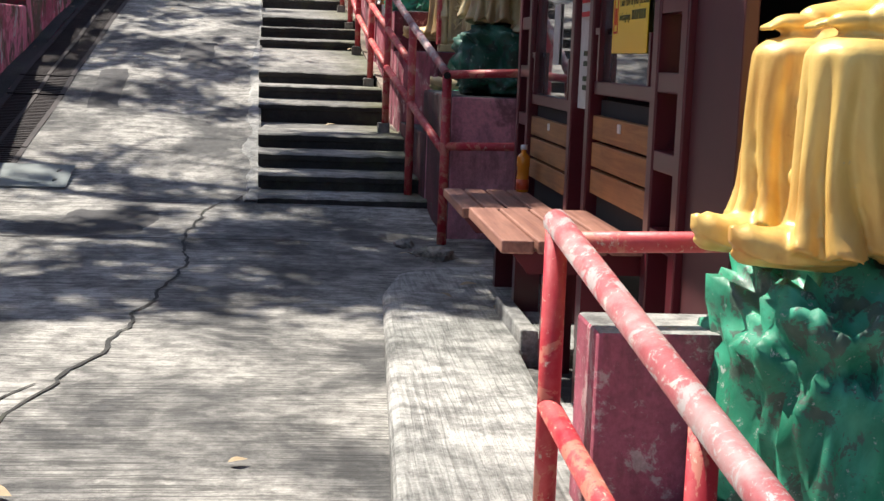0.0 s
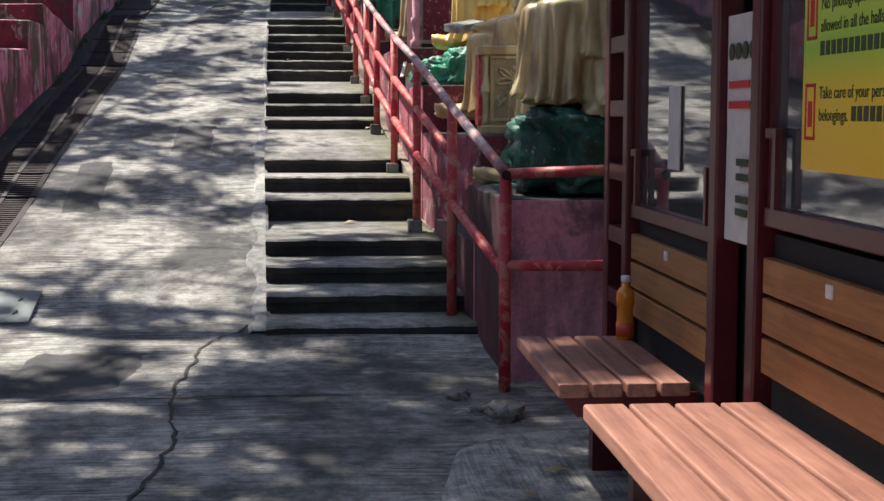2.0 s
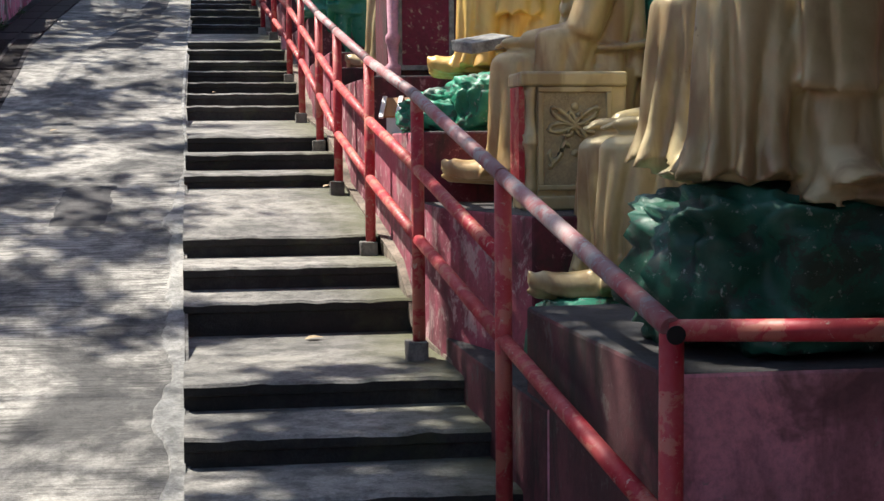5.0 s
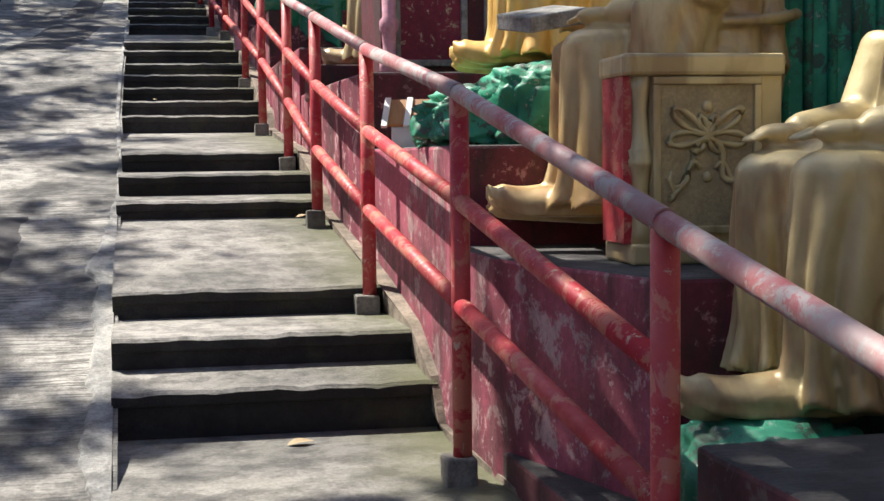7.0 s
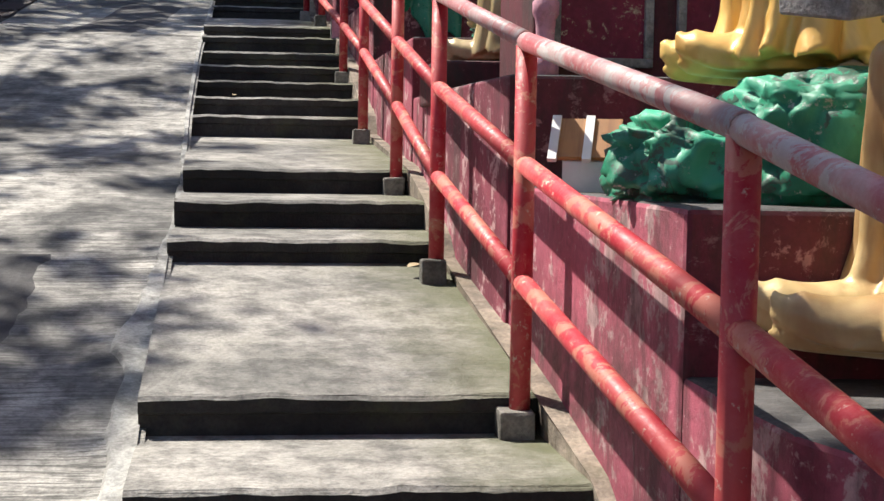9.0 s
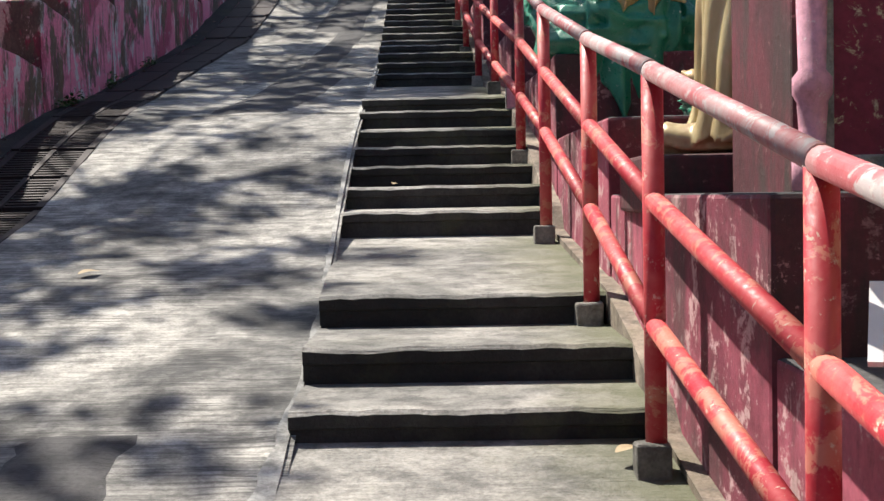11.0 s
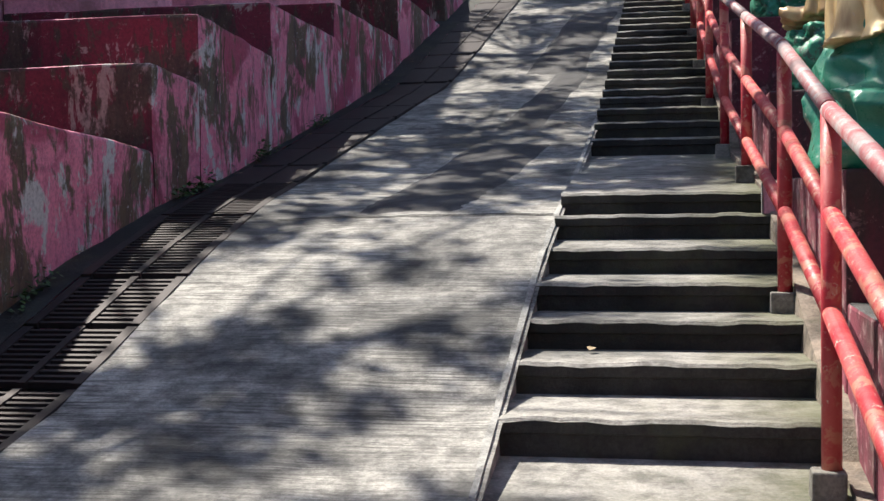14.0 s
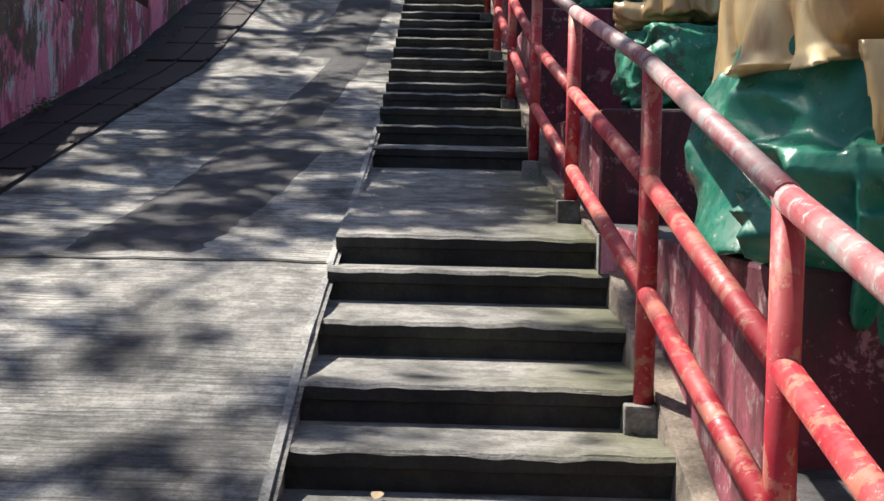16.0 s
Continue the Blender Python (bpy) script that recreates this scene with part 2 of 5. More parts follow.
M_GREEN_GLOSS = worn_paint("glossy_green_paint", (0.012, 0.15, 0.095), (0.025, 0.23, 0.15), (0.40, 0.46, 0.42), 0.615, 0.22)
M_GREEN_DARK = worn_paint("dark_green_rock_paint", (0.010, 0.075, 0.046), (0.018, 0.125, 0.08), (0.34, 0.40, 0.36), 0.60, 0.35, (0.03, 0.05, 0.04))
M_IRON = plain("rusty_iron", (0.045, 0.036, 0.036), 0.65, 0.5, 0.5, 25.0)
M_SLAT = wood("bench_plank", (0.36, 0.17, 0.12), (0.21, 0.085, 0.06))
M_BACK = wood("backrest_plank", (0.38, 0.18, 0.055), (0.25, 0.105, 0.03))
M_LEAF = plain("leaf", (0.06, 0.13, 0.03), 0.5, 0.0, 0.5, 3.0)
M_BARK = plain("bark", (0.12, 0.09, 0.06), 0.9)
M_WHITE = plain("white_paint", (0.75, 0.75, 0.76), 0.5, 0.0, 0.2)
M_SKIRT = concrete("mossy_skirt", (0.36, 0.30, 0.24), (0.20, 0.16, 0.12), 0.0, 0.75)
M_BLOCK = concrete("post_block", (0.34, 0.32, 0.28), (0.18, 0.17, 0.15), 0.0, 0.5)


# ---- mesh helpers ----
def part(name, bm, mat, parent=None, label=""):
    me = bpy.data.meshes.new(name)
    bm.normal_update()
    bm.to_mesh(me)
    bm.free()
    for mt in mat if isinstance(mat, (list, tuple)) else (mat,):
        me.materials.append(mt)
    ob = new(name, me)
    if parent is not None:
        ob.parent = parent
    if label:
        ob["label"] = label
    return ob


def smooth(ob):
    for p in ob.data.polygons:
        p.use_smooth = True
    return ob


def lerp(pts, y):
    """Straight runs through the knots (y, value), held past the ends."""
    if y <= pts[0][0]:
        return pts[0][1]
    for (a, va), (b, vb) in zip(pts, pts[1:]):
        if y <= b:
            return va + (vb - va) * (y - a) / (b - a)
    return pts[-1][1]


def add_box(bm, x0, x1, y0, y1, z0, z1, bevel=0.0):
    r = bmesh.ops.create_cube(bm, size=1.0)
    for v in r["verts"]:
        v.co = Vector(((x0 + x1) / 2 + v.co.x * (x1 - x0), (y0 + y1) / 2 + v.co.y * (y1 - y0), (z0 + z1) / 2 + v.co.z * (z1 - z0)))
    if bevel:
        edges = list({e for v in r["verts"] for e in v.link_edges})
        bmesh.ops.bevel(bm, geom=edges, offset=bevel, segments=2, affect="EDGES", profile=0.5)
    return bm


def box(*a, bevel=0.0):
    return add_box(bmesh.new(), *a, bevel=bevel)


def pipe_bm(bm, points, radius, sides=14):
    """A round tube along the points, closed at both ends."""
    pts = [Vector(p) for p in points]
    rings = []
    for i, p in enumerate(pts):
        d = (pts[min(i + 1, len(pts) - 1)] - pts[max(i - 1, 0)]).normalized()
        side = d.cross(Vector((0, 0, 1)) if abs(d.z) < 0.9 else Vector((1, 0, 0))).normalized()
        up = side.cross(d)
        r = radius[i] if isinstance(radius, (list, tuple)) else radius
        rings.append([bm.verts.new(p + (side * math.cos(a) + up * math.sin(a)) * r) for a in (2 * math.pi * k / sides for k in range(sides))])
    for a, b in zip(rings, rings[1:]):
        for k in range(sides):
            f = bm.faces.new((a[k], a[(k + 1) % sides], b[(k + 1) % sides], b[k]))
            f.smooth = True
    bm.faces.new(rings[0][::-1])
    bm.faces.new(rings[-1])
    return bm


def pipe(*a, **k):
    return pipe_bm(bmesh.new(), *a, **k)


def prism(outline, x0, x1, bm=None):
    """A solid with an outline in (y, z), from x0 to x1; each may be a function of y."""
    bm = bm or bmesh.new()
    fx0 = x0 if callable(x0) else lambda y: x0
    fx1 = x1 if callable(x1) else lambda y: x1
    a = [bm.verts.new((fx0(y), y, z)) for y, z in outline]
    b = [bm.verts.new((fx1(y), y, z)) for y, z in outline]
    k = len(a)
    bm.faces.new(a)
    bm.faces.new(b[::-1])
    for i in range(k):
        bm.faces.new((a[i], b[i], b[(i + 1) % k], a[(i + 1) % k]))
    bmesh.ops.recalc_face_normals(bm, faces=bm.faces)
    return bm


def slab(outline, z0, z1, bevel=0.0):
    """A solid with an outline in (x, y), from z0 to z1."""
    bm = bmesh.new()
    a = [bm.verts.new((x, y, z0)) for x, y in outline]
    b = [bm.verts.new((x, y, z1)) for x, y in outline]
    k = len(a)
    bm.faces.new(a)
    bm.faces.new(b)
    for i in range(k):
        bm.faces.new((a[i], a[(i + 1) % k], b[(i + 1) % k], b[i]))
    bmesh.ops.recalc_face_normals(bm, faces=bm.faces)
    if bevel:
        bmesh.ops.bevel(bm, geom=list(bm.edges), offset=bevel, segments=2, affect="EDGES", profile=0.5)
    return bm


def ragged(bm, amount, scale, cut=0.0):
    """Uneven, chipped concrete: push the vertices about by noise."""
    for v in bm.verts:
        v.co += noise.noise_vector(v.co * scale) * amount
    return bm


# ---- plan ----
ROAD_Z = [(-60, -1.9), (-16, -1.16), (-6.7, -1.0), (-5.3, -0.95), (-3.5, -0.855), (-2.8, -0.74), (-1.9, -0.53), (-0.7, -0.28), (0, -0.085), (1.5, 0.215),
          (2.45, 0.42), (4.3, 0.78), (5.6, 1.19), (6.6, 1.42), (7.7, 1.60), (9, 1.87), (11.4, 2.40), (12.6, 2.76), (17, 4.1), (30, 8.0), (60, 14.0)]
EDGE_L = [(-3.2, 0.14), (0, 0.0), (1.6, -0.062), (2.45, -0.072), (4.3, -0.178), (6.5, -0.229), (10.1, -0.334), (20, -0.62)]
EDGE_R = [(-3.2, 1.25), (-1.9, 1.157), (0, 0.985), (1.6, 0.905), (4.7, 0.775), (6.5, 0.672), (10.1, 0.433), (20, -0.1)]
DRAIN_R = [(-8, -1.5), (0, -1.55), (5.5, -1.64), (7.7, -1.79), (9.5, -1.80), (12, -1.72), (16, -1.75), (24, -1.9)]
WALL_L = [(-10, -2.12), (3, -2.18), (8, -2.31), (12, -2.36), (24, -2.5)]


def road_z(y):
    return lerp(ROAD_Z, y)


def edge_l(y):
    return lerp(EDGE_L, y)


def edge_r(y):
    return lerp(EDGE_R, y)


def drain_r(y):
    return lerp(DRAIN_R, y)


def wall_x(y):
    return lerp(WALL_L, y)


def rail_x(y):
    return lerp([(-4.3, 1.235), (-2.9, 1.128), (-1.5, 1.032), (-0.03, 0.962), (1.25, 0.882), (3.92, 0.770), (5.34, 0.724)], y) if y < 5.34 else edge_r(y) - 0.02


# steps: front edge and height of each tread, and the height at which the next riser starts
STEPS = [(-3.21, -0.76), (-2.80, -0.65), (-2.36, -0.54), (-1.895, -0.43), (-0.777, -0.25), (-0.512, -0.11), (0.0, 0.0), (1.53, 0.288), (1.917, 0.413), (2.453, 0.528),
         (4.27, 0.787), (4.70, 0.903), (5.05, 1.015), (5.37, 1.127), (5.85, 1.242), (6.224, 1.376), (6.542, 1.475), (8.75, 1.829), (9.2, 1.958), (9.55, 2.073), (9.9, 2.174)]
for k in range(22):
    STEPS.append((10.27 + 0.36 * k, 2.262 + 0.105 * k))
FOOT = {4: -0.405, 7: 0.206, 10: 0.670, 17: 1.725}


def sheet(name, xa, xb, y0, y1, ny, nx, zf, mat, rough_amount=0.006):
    bm = bmesh.new()
    rows = []
    for j in range(ny + 1):
        y = y0 + (y1 - y0) * j / ny
        row = []
        for i in range(nx + 1):
            x = xa(y) + (xb(y) - xa(y)) * i / nx
            z = zf(x, y) + noise.noise(Vector((x * 1.3, y * 1.3, 3.1))) * rough_amount * 2 + noise.noise(Vector((x * 6, y * 6, 1.7))) * rough_amount
            row.append(bm.verts.new((x, y, z)))
        rows.append(row)
    for a, b in zip(rows, rows[1:]):
        for i in range(nx):
            f = bm.faces.new((a[i], a[i + 1], b[i + 1], b[i]))
            f.smooth = True
    return part(name, bm, mat)


# ---- ground, road, stairs ----
ground = tagged(sheet("ground", lambda y: -400.0, lambda y: 400.0, -400, 400, 80, 8, lambda x, y: road_z(y) - 0.6, M_PATCH), "dark packed earth hillside under the path", "ground", kind="structure")
road = tagged(sheet("road", drain_r, lambda y: 3.6 if y < -3.3 else edge_l(y) + 0.02, -30, 26, 560, 26, lambda x, y: road_z(y), M_ROAD),
              "brushed grey concrete ramp road, cracked and dappled with shade", "road", kind="structure")

stairs = tagged(new("stairs"), "grey concrete steps with mossy treads and risers coloured dark for shade", "stairs", kind="structure")
for k, (y, z) in enumerate(STEPS[:-1]):
    y2, z2 = STEPS[k + 1]
    back = FOOT.get(k + 1, z2 - 0.105)
    foot = FOOT.get(k, z - 0.105) - 0.06
    bm = bmesh.new()
    nx = 26
    prof = [(y + 0.004, foot), (y + 0.002, z - 0.05), (y - 0.012, z - 0.045), (y - 0.014, z - 0.012), (y, z), (y + 0.05, z + 0.002)]
    run = y2 - y
    for q in (0.25, 0.5, 0.75):
        prof.append((y + 0.05 + (run - 0.05) * q, z + (back - z) * q))
    prof.append((y2 + 0.03, back))
    rows = []
    for i in range(nx + 1):
        u = i / nx
        row = []
        for j, (py, pz) in enumerate(prof):
            x = edge_l(py) + (edge_r(py) + 0.03 - edge_l(py)) * u
            chip = noise.noise(Vector((x * 9, k * 3.7, 0.3))) * 0.009 + noise.noise(Vector((x * 30, k * 3.7, 2.3))) * 0.004
            row.append(bm.verts.new((x, py + (chip if 1 < j < 6 else 0), pz + (chip * 0.8 if 2 < j < 6 else 0))))
        rows.append(row)
    for a, b in zip(rows, rows[1:]):
        for j in range(len(prof) - 1):
            f = bm.faces.new((a[j], b[j], b[j + 1], a[j + 1]))
            # risers and nosing undersides get the concrete with shade painted in
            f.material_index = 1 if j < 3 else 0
    for row in (rows[0], rows[-1]):
        low = [bm.verts.new((row[-1].co.x, row[-1].co.y, foot)), ]
        bm.faces.new(row + low)
    bmesh.ops.recalc_face_normals(bm, faces=bm.faces)
    part("step", bm, [M_STEP, M_SHADE_DIRT], stairs)

# rough mortar lip along the stairs' open edge
bm = bmesh.new()
rows = []
for j in range(360):
    y = -3.17 + j * 0.06
    w = lerp([(0.8, 0.085), (1.8, 0.022)], y) + lerp([(0.8, 0.075), (1.8, 0.012)], y) * noise.noise(Vector((0, y * 2.3, 0))) + lerp([(0.8, 0.03), (1.8, 0.012)], y) * noise.noise(Vector((4, y * 8, 0)))
    x = edge_l(y)
    zz = road_z(y)
    rows.append([bm.verts.new((x - max(w, 0.015), y, zz - 0.01)), bm.verts.new((x - max(w, 0.015) * 0.8, y, zz + 0.012 + 0.012 * noise.noise(Vector((1, y * 9, 2))))),
                 bm.verts.new((x + 0.004, y, zz + 0.010 + 0.008 * noise.noise(Vector((9, y * 5, 2))))), bm.verts.new((x + 0.012, y, zz - 0.2))])
for a, b in zip(rows, rows[1:]):
    for i in range(3):
        bm.faces.new((a[i], a[i + 1], b[i + 1], b[i]))
tagged(part("kerb_mortar", bm, M_MORTAR), "rough pale mortar strip along the stairs' edge", "kerb", kind="structure")


# ---- railing beside the stairs ----
POSTS = [(-4.295, 0.064, -0.369), (-2.9, 0.36, -0.145), (-1.497, 0.655, 0.077), (-0.03, 0.888, 0.292), (1.25, 1.14, 0.53), (2.43, 1.352, 0.805), (3.925, 1.652, 1.13), (5.34, 1.975, 1.388),
         (7.0, 2.31, 1.72), (8.45, 2.62, 2.03), (9.85, 3.02, 2.43), (11.2, 3.42, 2.83), (12.6, 3.84, 3.25), (14.0, 4.27, 3.68), (15.5, 4.73, 4.14)]


def tread_z(y):
    if y < STEPS[0][0]:
        return road_z(y)
    for k in range(len(STEPS) - 1):
        if STEPS[k][0] <= y < STEPS[k + 1][0]:
            (a, za), (b, zb) = STEPS[k], STEPS[k + 1]
            return za + (FOOT.get(k + 1, zb - 0.105) - za) * (y - a) / (b - a)
    return road_z(y)


railing = tagged(new("railing"), "red painted pipe railing, worn and peeling, beside the stairs", "railing")
for y, zt, zl in POSTS:
    zb = tread_z(y)
    p = part("post", pipe([(rail_x(y), y, zb - 0.02), (rail_x(y), y, zt)], 0.027), M_RAIL, railing)
    if y > -2:
        part("block", ragged(box(rail_x(y) - 0.056, rail_x(y) + 0.034, y - 0.05, y + 0.045, zb - 0.03, zb + 0.075, bevel=0.008), 0.008, 14), M_BLOCK, railing, "small mossy concrete footing")
for (ya, ta, la), (yb, tb, lb) in zip(POSTS, POSTS[1:]):
    xa, xb = rail_x(ya), rail_x(yb)
    part("top_rail", pipe([(xa - 0.004, ya - 0.01, ta + 0.012), (xb - 0.004, yb + 0.01, tb + 0.012)], 0.0245), M_GREYRAIL, railing, "top rail worn to grey")
    if ya > -4:
        part("middle_rail", pipe([(xa, ya, (ta + la) / 2), (xb, yb, (tb + lb) / 2)], 0.025), M_RAIL, railing)
    part("lower_rail", pipe([(xa, ya, la), (xb, yb, lb)], 0.025), M_RAIL, railing)
# Black disc on the closed pipe, standing for the shade in its bore
part("pipe_end", pipe([(1.231, -4.336, 0.066), (1.231, -4.340, 0.0655)], 0.021), M_BLACK, railing, "black disc for the shaded bore of the top pipe")
# return across the front of the statue terrace
for z in (0.07, -0.335):
    part("return_rail", pipe([(1.235, -4.295, z), (1.70, -4.60, z + 0.03)], 0.024), M_RAIL, railing)


# ---- retaining walls and statue terraces ----
def terrace_x(y):
    return lerp([(-4.2, 1.285), (-2.2, 1.17), (-1.5, 1.13), (0, 1.06)], y) if y < 0 else rail_x(y) + 0.098


TERRACES = [(-4.12, -4.12, -0.054, -1.0), (-3.1, -3.1, -0.33, -1.0), (-1.48, -2.25, 0.207, -0.6), (-0.97, -1.03, 0.525, -0.3), (0.60, 0.55, 0.85, 0.0), (2.7, 2.6, 1.12, 0.2), (4.45, 4.40, 1.52, 0.5), (6.9, 6.7, 1.95, 0.9), (9.2, 9.0, 2.6, 1.4), (11.5, 11.3, 3.3, 2.0), (14.0, 13.8, 4.0, 2.6), (18.0, 17.8, 5.0, 3.4)]
for k, (ya, yb, z, z0) in enumerate(TERRACES[:-1]):
    yc, yd = TERRACES[k + 1][:2]
    pts = [(terrace_x(ya), ya)] + [(terrace_x(ya + (yc - ya) * q), ya + (yc - ya) * q) for q in (0.33, 0.66)] + [(terrace_x(yc), yc + 0.3), (4.5, yd + 0.5), (4.5, yb), (1.36 if k == 2 else 1.75, yb)]
    bm = slab(pts, z0 - 0.6, z, 0.012)
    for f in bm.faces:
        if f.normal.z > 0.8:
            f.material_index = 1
        # downhill faces of the upper terraces carry their shade in the colour
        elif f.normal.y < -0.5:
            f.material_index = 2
    tagged(part("terrace_wall", bm, [M_WALL_T0 if k < 2 else M_WALL_R, M_PATCH, M_WALL_FRONT if k < 2 else M_WALL_CHIP_SHADE]), "maroon and pink peeling retaining wall below the statues", "wall", kind="structure")
tagged(part("back_wall", box(4.5, 4.75, -30, 26, -2, 4.5), M_WALL_DARK), "plain dark red wall behind the statues", "wall", kind="structure")

# mossy mortar skirt between the step ends and the wall
SKIRT = [(-3.2, -0.74)]
for k, (y, z) in enumerate(STEPS[:34]):
    SKIRT.append((y + 0.01, z + 0.012))
    if k + 1 in FOOT:
        SKIRT.append((STEPS[k + 1][0] - 0.10, FOOT[k + 1] + 0.025))
SKIRT = [p for p in SKIRT if p[0] > -3.15]
bm = prism([(SKIRT[0][0], SKIRT[0][1] - 0.3)] + SKIRT + [(SKIRT[-1][0], SKIRT[-1][1] - 0.6)], lambda y: edge_r(y) + 0.012, lambda y: terrace_x(y) + 0.03)
tagged(part("step_skirt", bm, M_SKIRT), "mossy mortar skirt between the steps and the retaining wall", "kerb", kind="structure")

# stepped wall along the drain
MODULES = [(-14, -0.1, 0.0), (-2.6, 0.45, 0.5), (1.05, 0.85, 0.9), (2.35, 1.16, 1.17), (3.1, 1.36, 1.2), (4.9, 1.82, 1.72), (6.64, 2.16, 2.11), (7.33, 2.5, 2.4), (8.65, 2.75, 2.71), (10.2, 2.97, 2.95), (12.45, 3.4, 3.35), (14.8, 4.0, 3.9), (17.2, 4.8, 4.7), (20, 5.6, 5.6)]
for (ya, za, zb), (yb, _, _) in zip(MODULES, MODULES[1:]):
    lo = min(road_z(ya), road_z(yb)) - 0.5
    bm = prism([(ya, lo), (yb - 0.002, lo), (yb - 0.002, zb), (ya, za)], -4.2, lambda y: wall_x(y))
    bmesh.ops.bevel(bm, geom=list(bm.edges), offset=0.02, segments=2, affect="EDGES", profile=0.5)
    bmesh.ops.subdivide_edges(bm, edges=[e for e in bm.edges if e.calc_length() > 0.3], cuts=6, use_grid_fill=True)
    ragged(bm, 0.012, 5.0)
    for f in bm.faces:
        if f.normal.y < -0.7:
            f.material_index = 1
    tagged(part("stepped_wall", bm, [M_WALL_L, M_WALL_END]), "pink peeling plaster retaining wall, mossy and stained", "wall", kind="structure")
for (ya, yb, z) in ((-14, 3, 2.6), (3.02, 7.4, 3.4), (7.42, 12, 4.6), (12.02, 22, 7.5)):
    tagged(part("upper_wall", box(-4.5, -4.22, ya, yb, -2, z), M_WALL_PINK), "pale pink stained upper wall", "wall", kind="structure")
for xb, ya, za, zb in ((-3.1, 8.67, 2.70, 3.9), (-2.36, 10.22, 2.93, 4.4)):
    tagged(part("upper_wall", box(-4.2, xb, ya, ya + 0.25, za, zb, bevel=0.01), M_WALL_PINK), "bright pink plaster wall above the stepped wall", "wall", kind="structure")
tagged(part("far_wall", box(-4.5, 4.75, 26, 26.3, 0, 14), M_WALL_DARK), "dark wall closing the top of the path", "wall", kind="structure")
tagged(part("low_end_wall", box(-4.5, 4.75, -30.3, -30, -3, 4), M_WALL_DARK), "dark wall closing the foot of the path", "wall", kind="structure")

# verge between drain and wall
tagged(sheet("verge", lambda y: wall_x(y) - 0.1, lambda y: drain_r(y) - 0.46, -14, 24, 300, 4, lambda x, y: road_z(y) + 0.005, M_SHADE_DIRT, 0.012), "dirty mortar strip at the wall's foot", "ground", kind="structure")
# The bed is coloured black for the shade below the grates
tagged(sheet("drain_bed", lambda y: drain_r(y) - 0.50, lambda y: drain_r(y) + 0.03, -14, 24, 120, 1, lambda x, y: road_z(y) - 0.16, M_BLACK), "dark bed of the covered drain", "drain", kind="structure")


# ---- drain grates ----
def grate_panel():
    g = tagged(new("drain_grate"), "rusty dark iron drain grate of crosswise slats", "drain grate", "drain grates along the road")
    part("frame", add_box(add_box(add_box(bmesh.new(), -0.46, -0.415, -0.25, 0.25, -0.03, 0.0), -0.235, -0.205, -0.25, 0.25, -0.03, 0.002), -0.04, 0.0, -0.25, 0.25, -0.03, 0.001), M_IRON, g)
    first = part("slat", box(-0.44, -0.02, -0.009, 0.009, -0.028, -0.004), M_IRON, g)
    first.location = (0, -0.225, 0)
    for i in range(1, 11):
        o = new("slat", first.data)
        o.parent = g
        o.location = (0, -0.225 + 0.045 * i, 0)
    return g


def lay(y, length=0.5):
    a, b = y - length / 2, y + length / 2
    yaw = math.degrees(math.atan2(-(drain_r(b) - drain_r(a)), length))
    tilt = math.degrees(math.atan2(road_z(b) - road_z(a), length))
    return pose(drain_r(y), y, road_z(y) + 0.004, tilt, 0, yaw)


first_grate = grate_panel()
first_grate.matrix_world = lay(-6.9)
for k in range(1, 29):
    copy_thing(first_grate, lay(-6.9 + 0.505 * k))
for k in range(18):
    y = 7.75 + 0.6 * k
    bm = box(-0.46, 0.0, -0.296, 0.296, -0.03, 0.004, bevel=0.004)
    add_box(bm, -0.245, -0.225, -0.29, 0.29, 0.003, 0.012)
    add_box(bm, -0.03, 0.0, -0.29, 0.29, 0.003, 0.014)
    c = tagged(part("drain_cover", bm, M_IRON), "dark solid iron drain cover plate", "drain cover", "drain covers along the road")
    c.matrix_world = lay(y, 0.6)

# ---- trees on the upper terrace, out of view, added so that their crowns shade the path ----
def leaf_quad(verts, faces, c, size, rnd):
    d = Vector((rnd.uniform(-1, 1), rnd.uniform(-1, 1), rnd.uniform(-0.5, 0.5))).normalized()
    w = d.cross(Vector((rnd.uniform(-0.4, 0.4), rnd.uniform(-0.4, 0.4), 1))).normalized() * size * 0.32
    k = len(verts)
    verts += [c - d * size * 0.5, c + w, c + d * size * 0.5 - Vector((0, 0, size * 0.12)), c - w]
    faces.append((k, k + 1, k + 2, k + 3))


def stuff_mesh(name, verts, faces, mat, parent=None):
    me = bpy.data.meshes.new(name)
    me.from_pydata([tuple(v) for v in verts], [], faces)
    me.materials.append(mat)
    ob = new(name, me)
    ob.parent = parent
    return ob


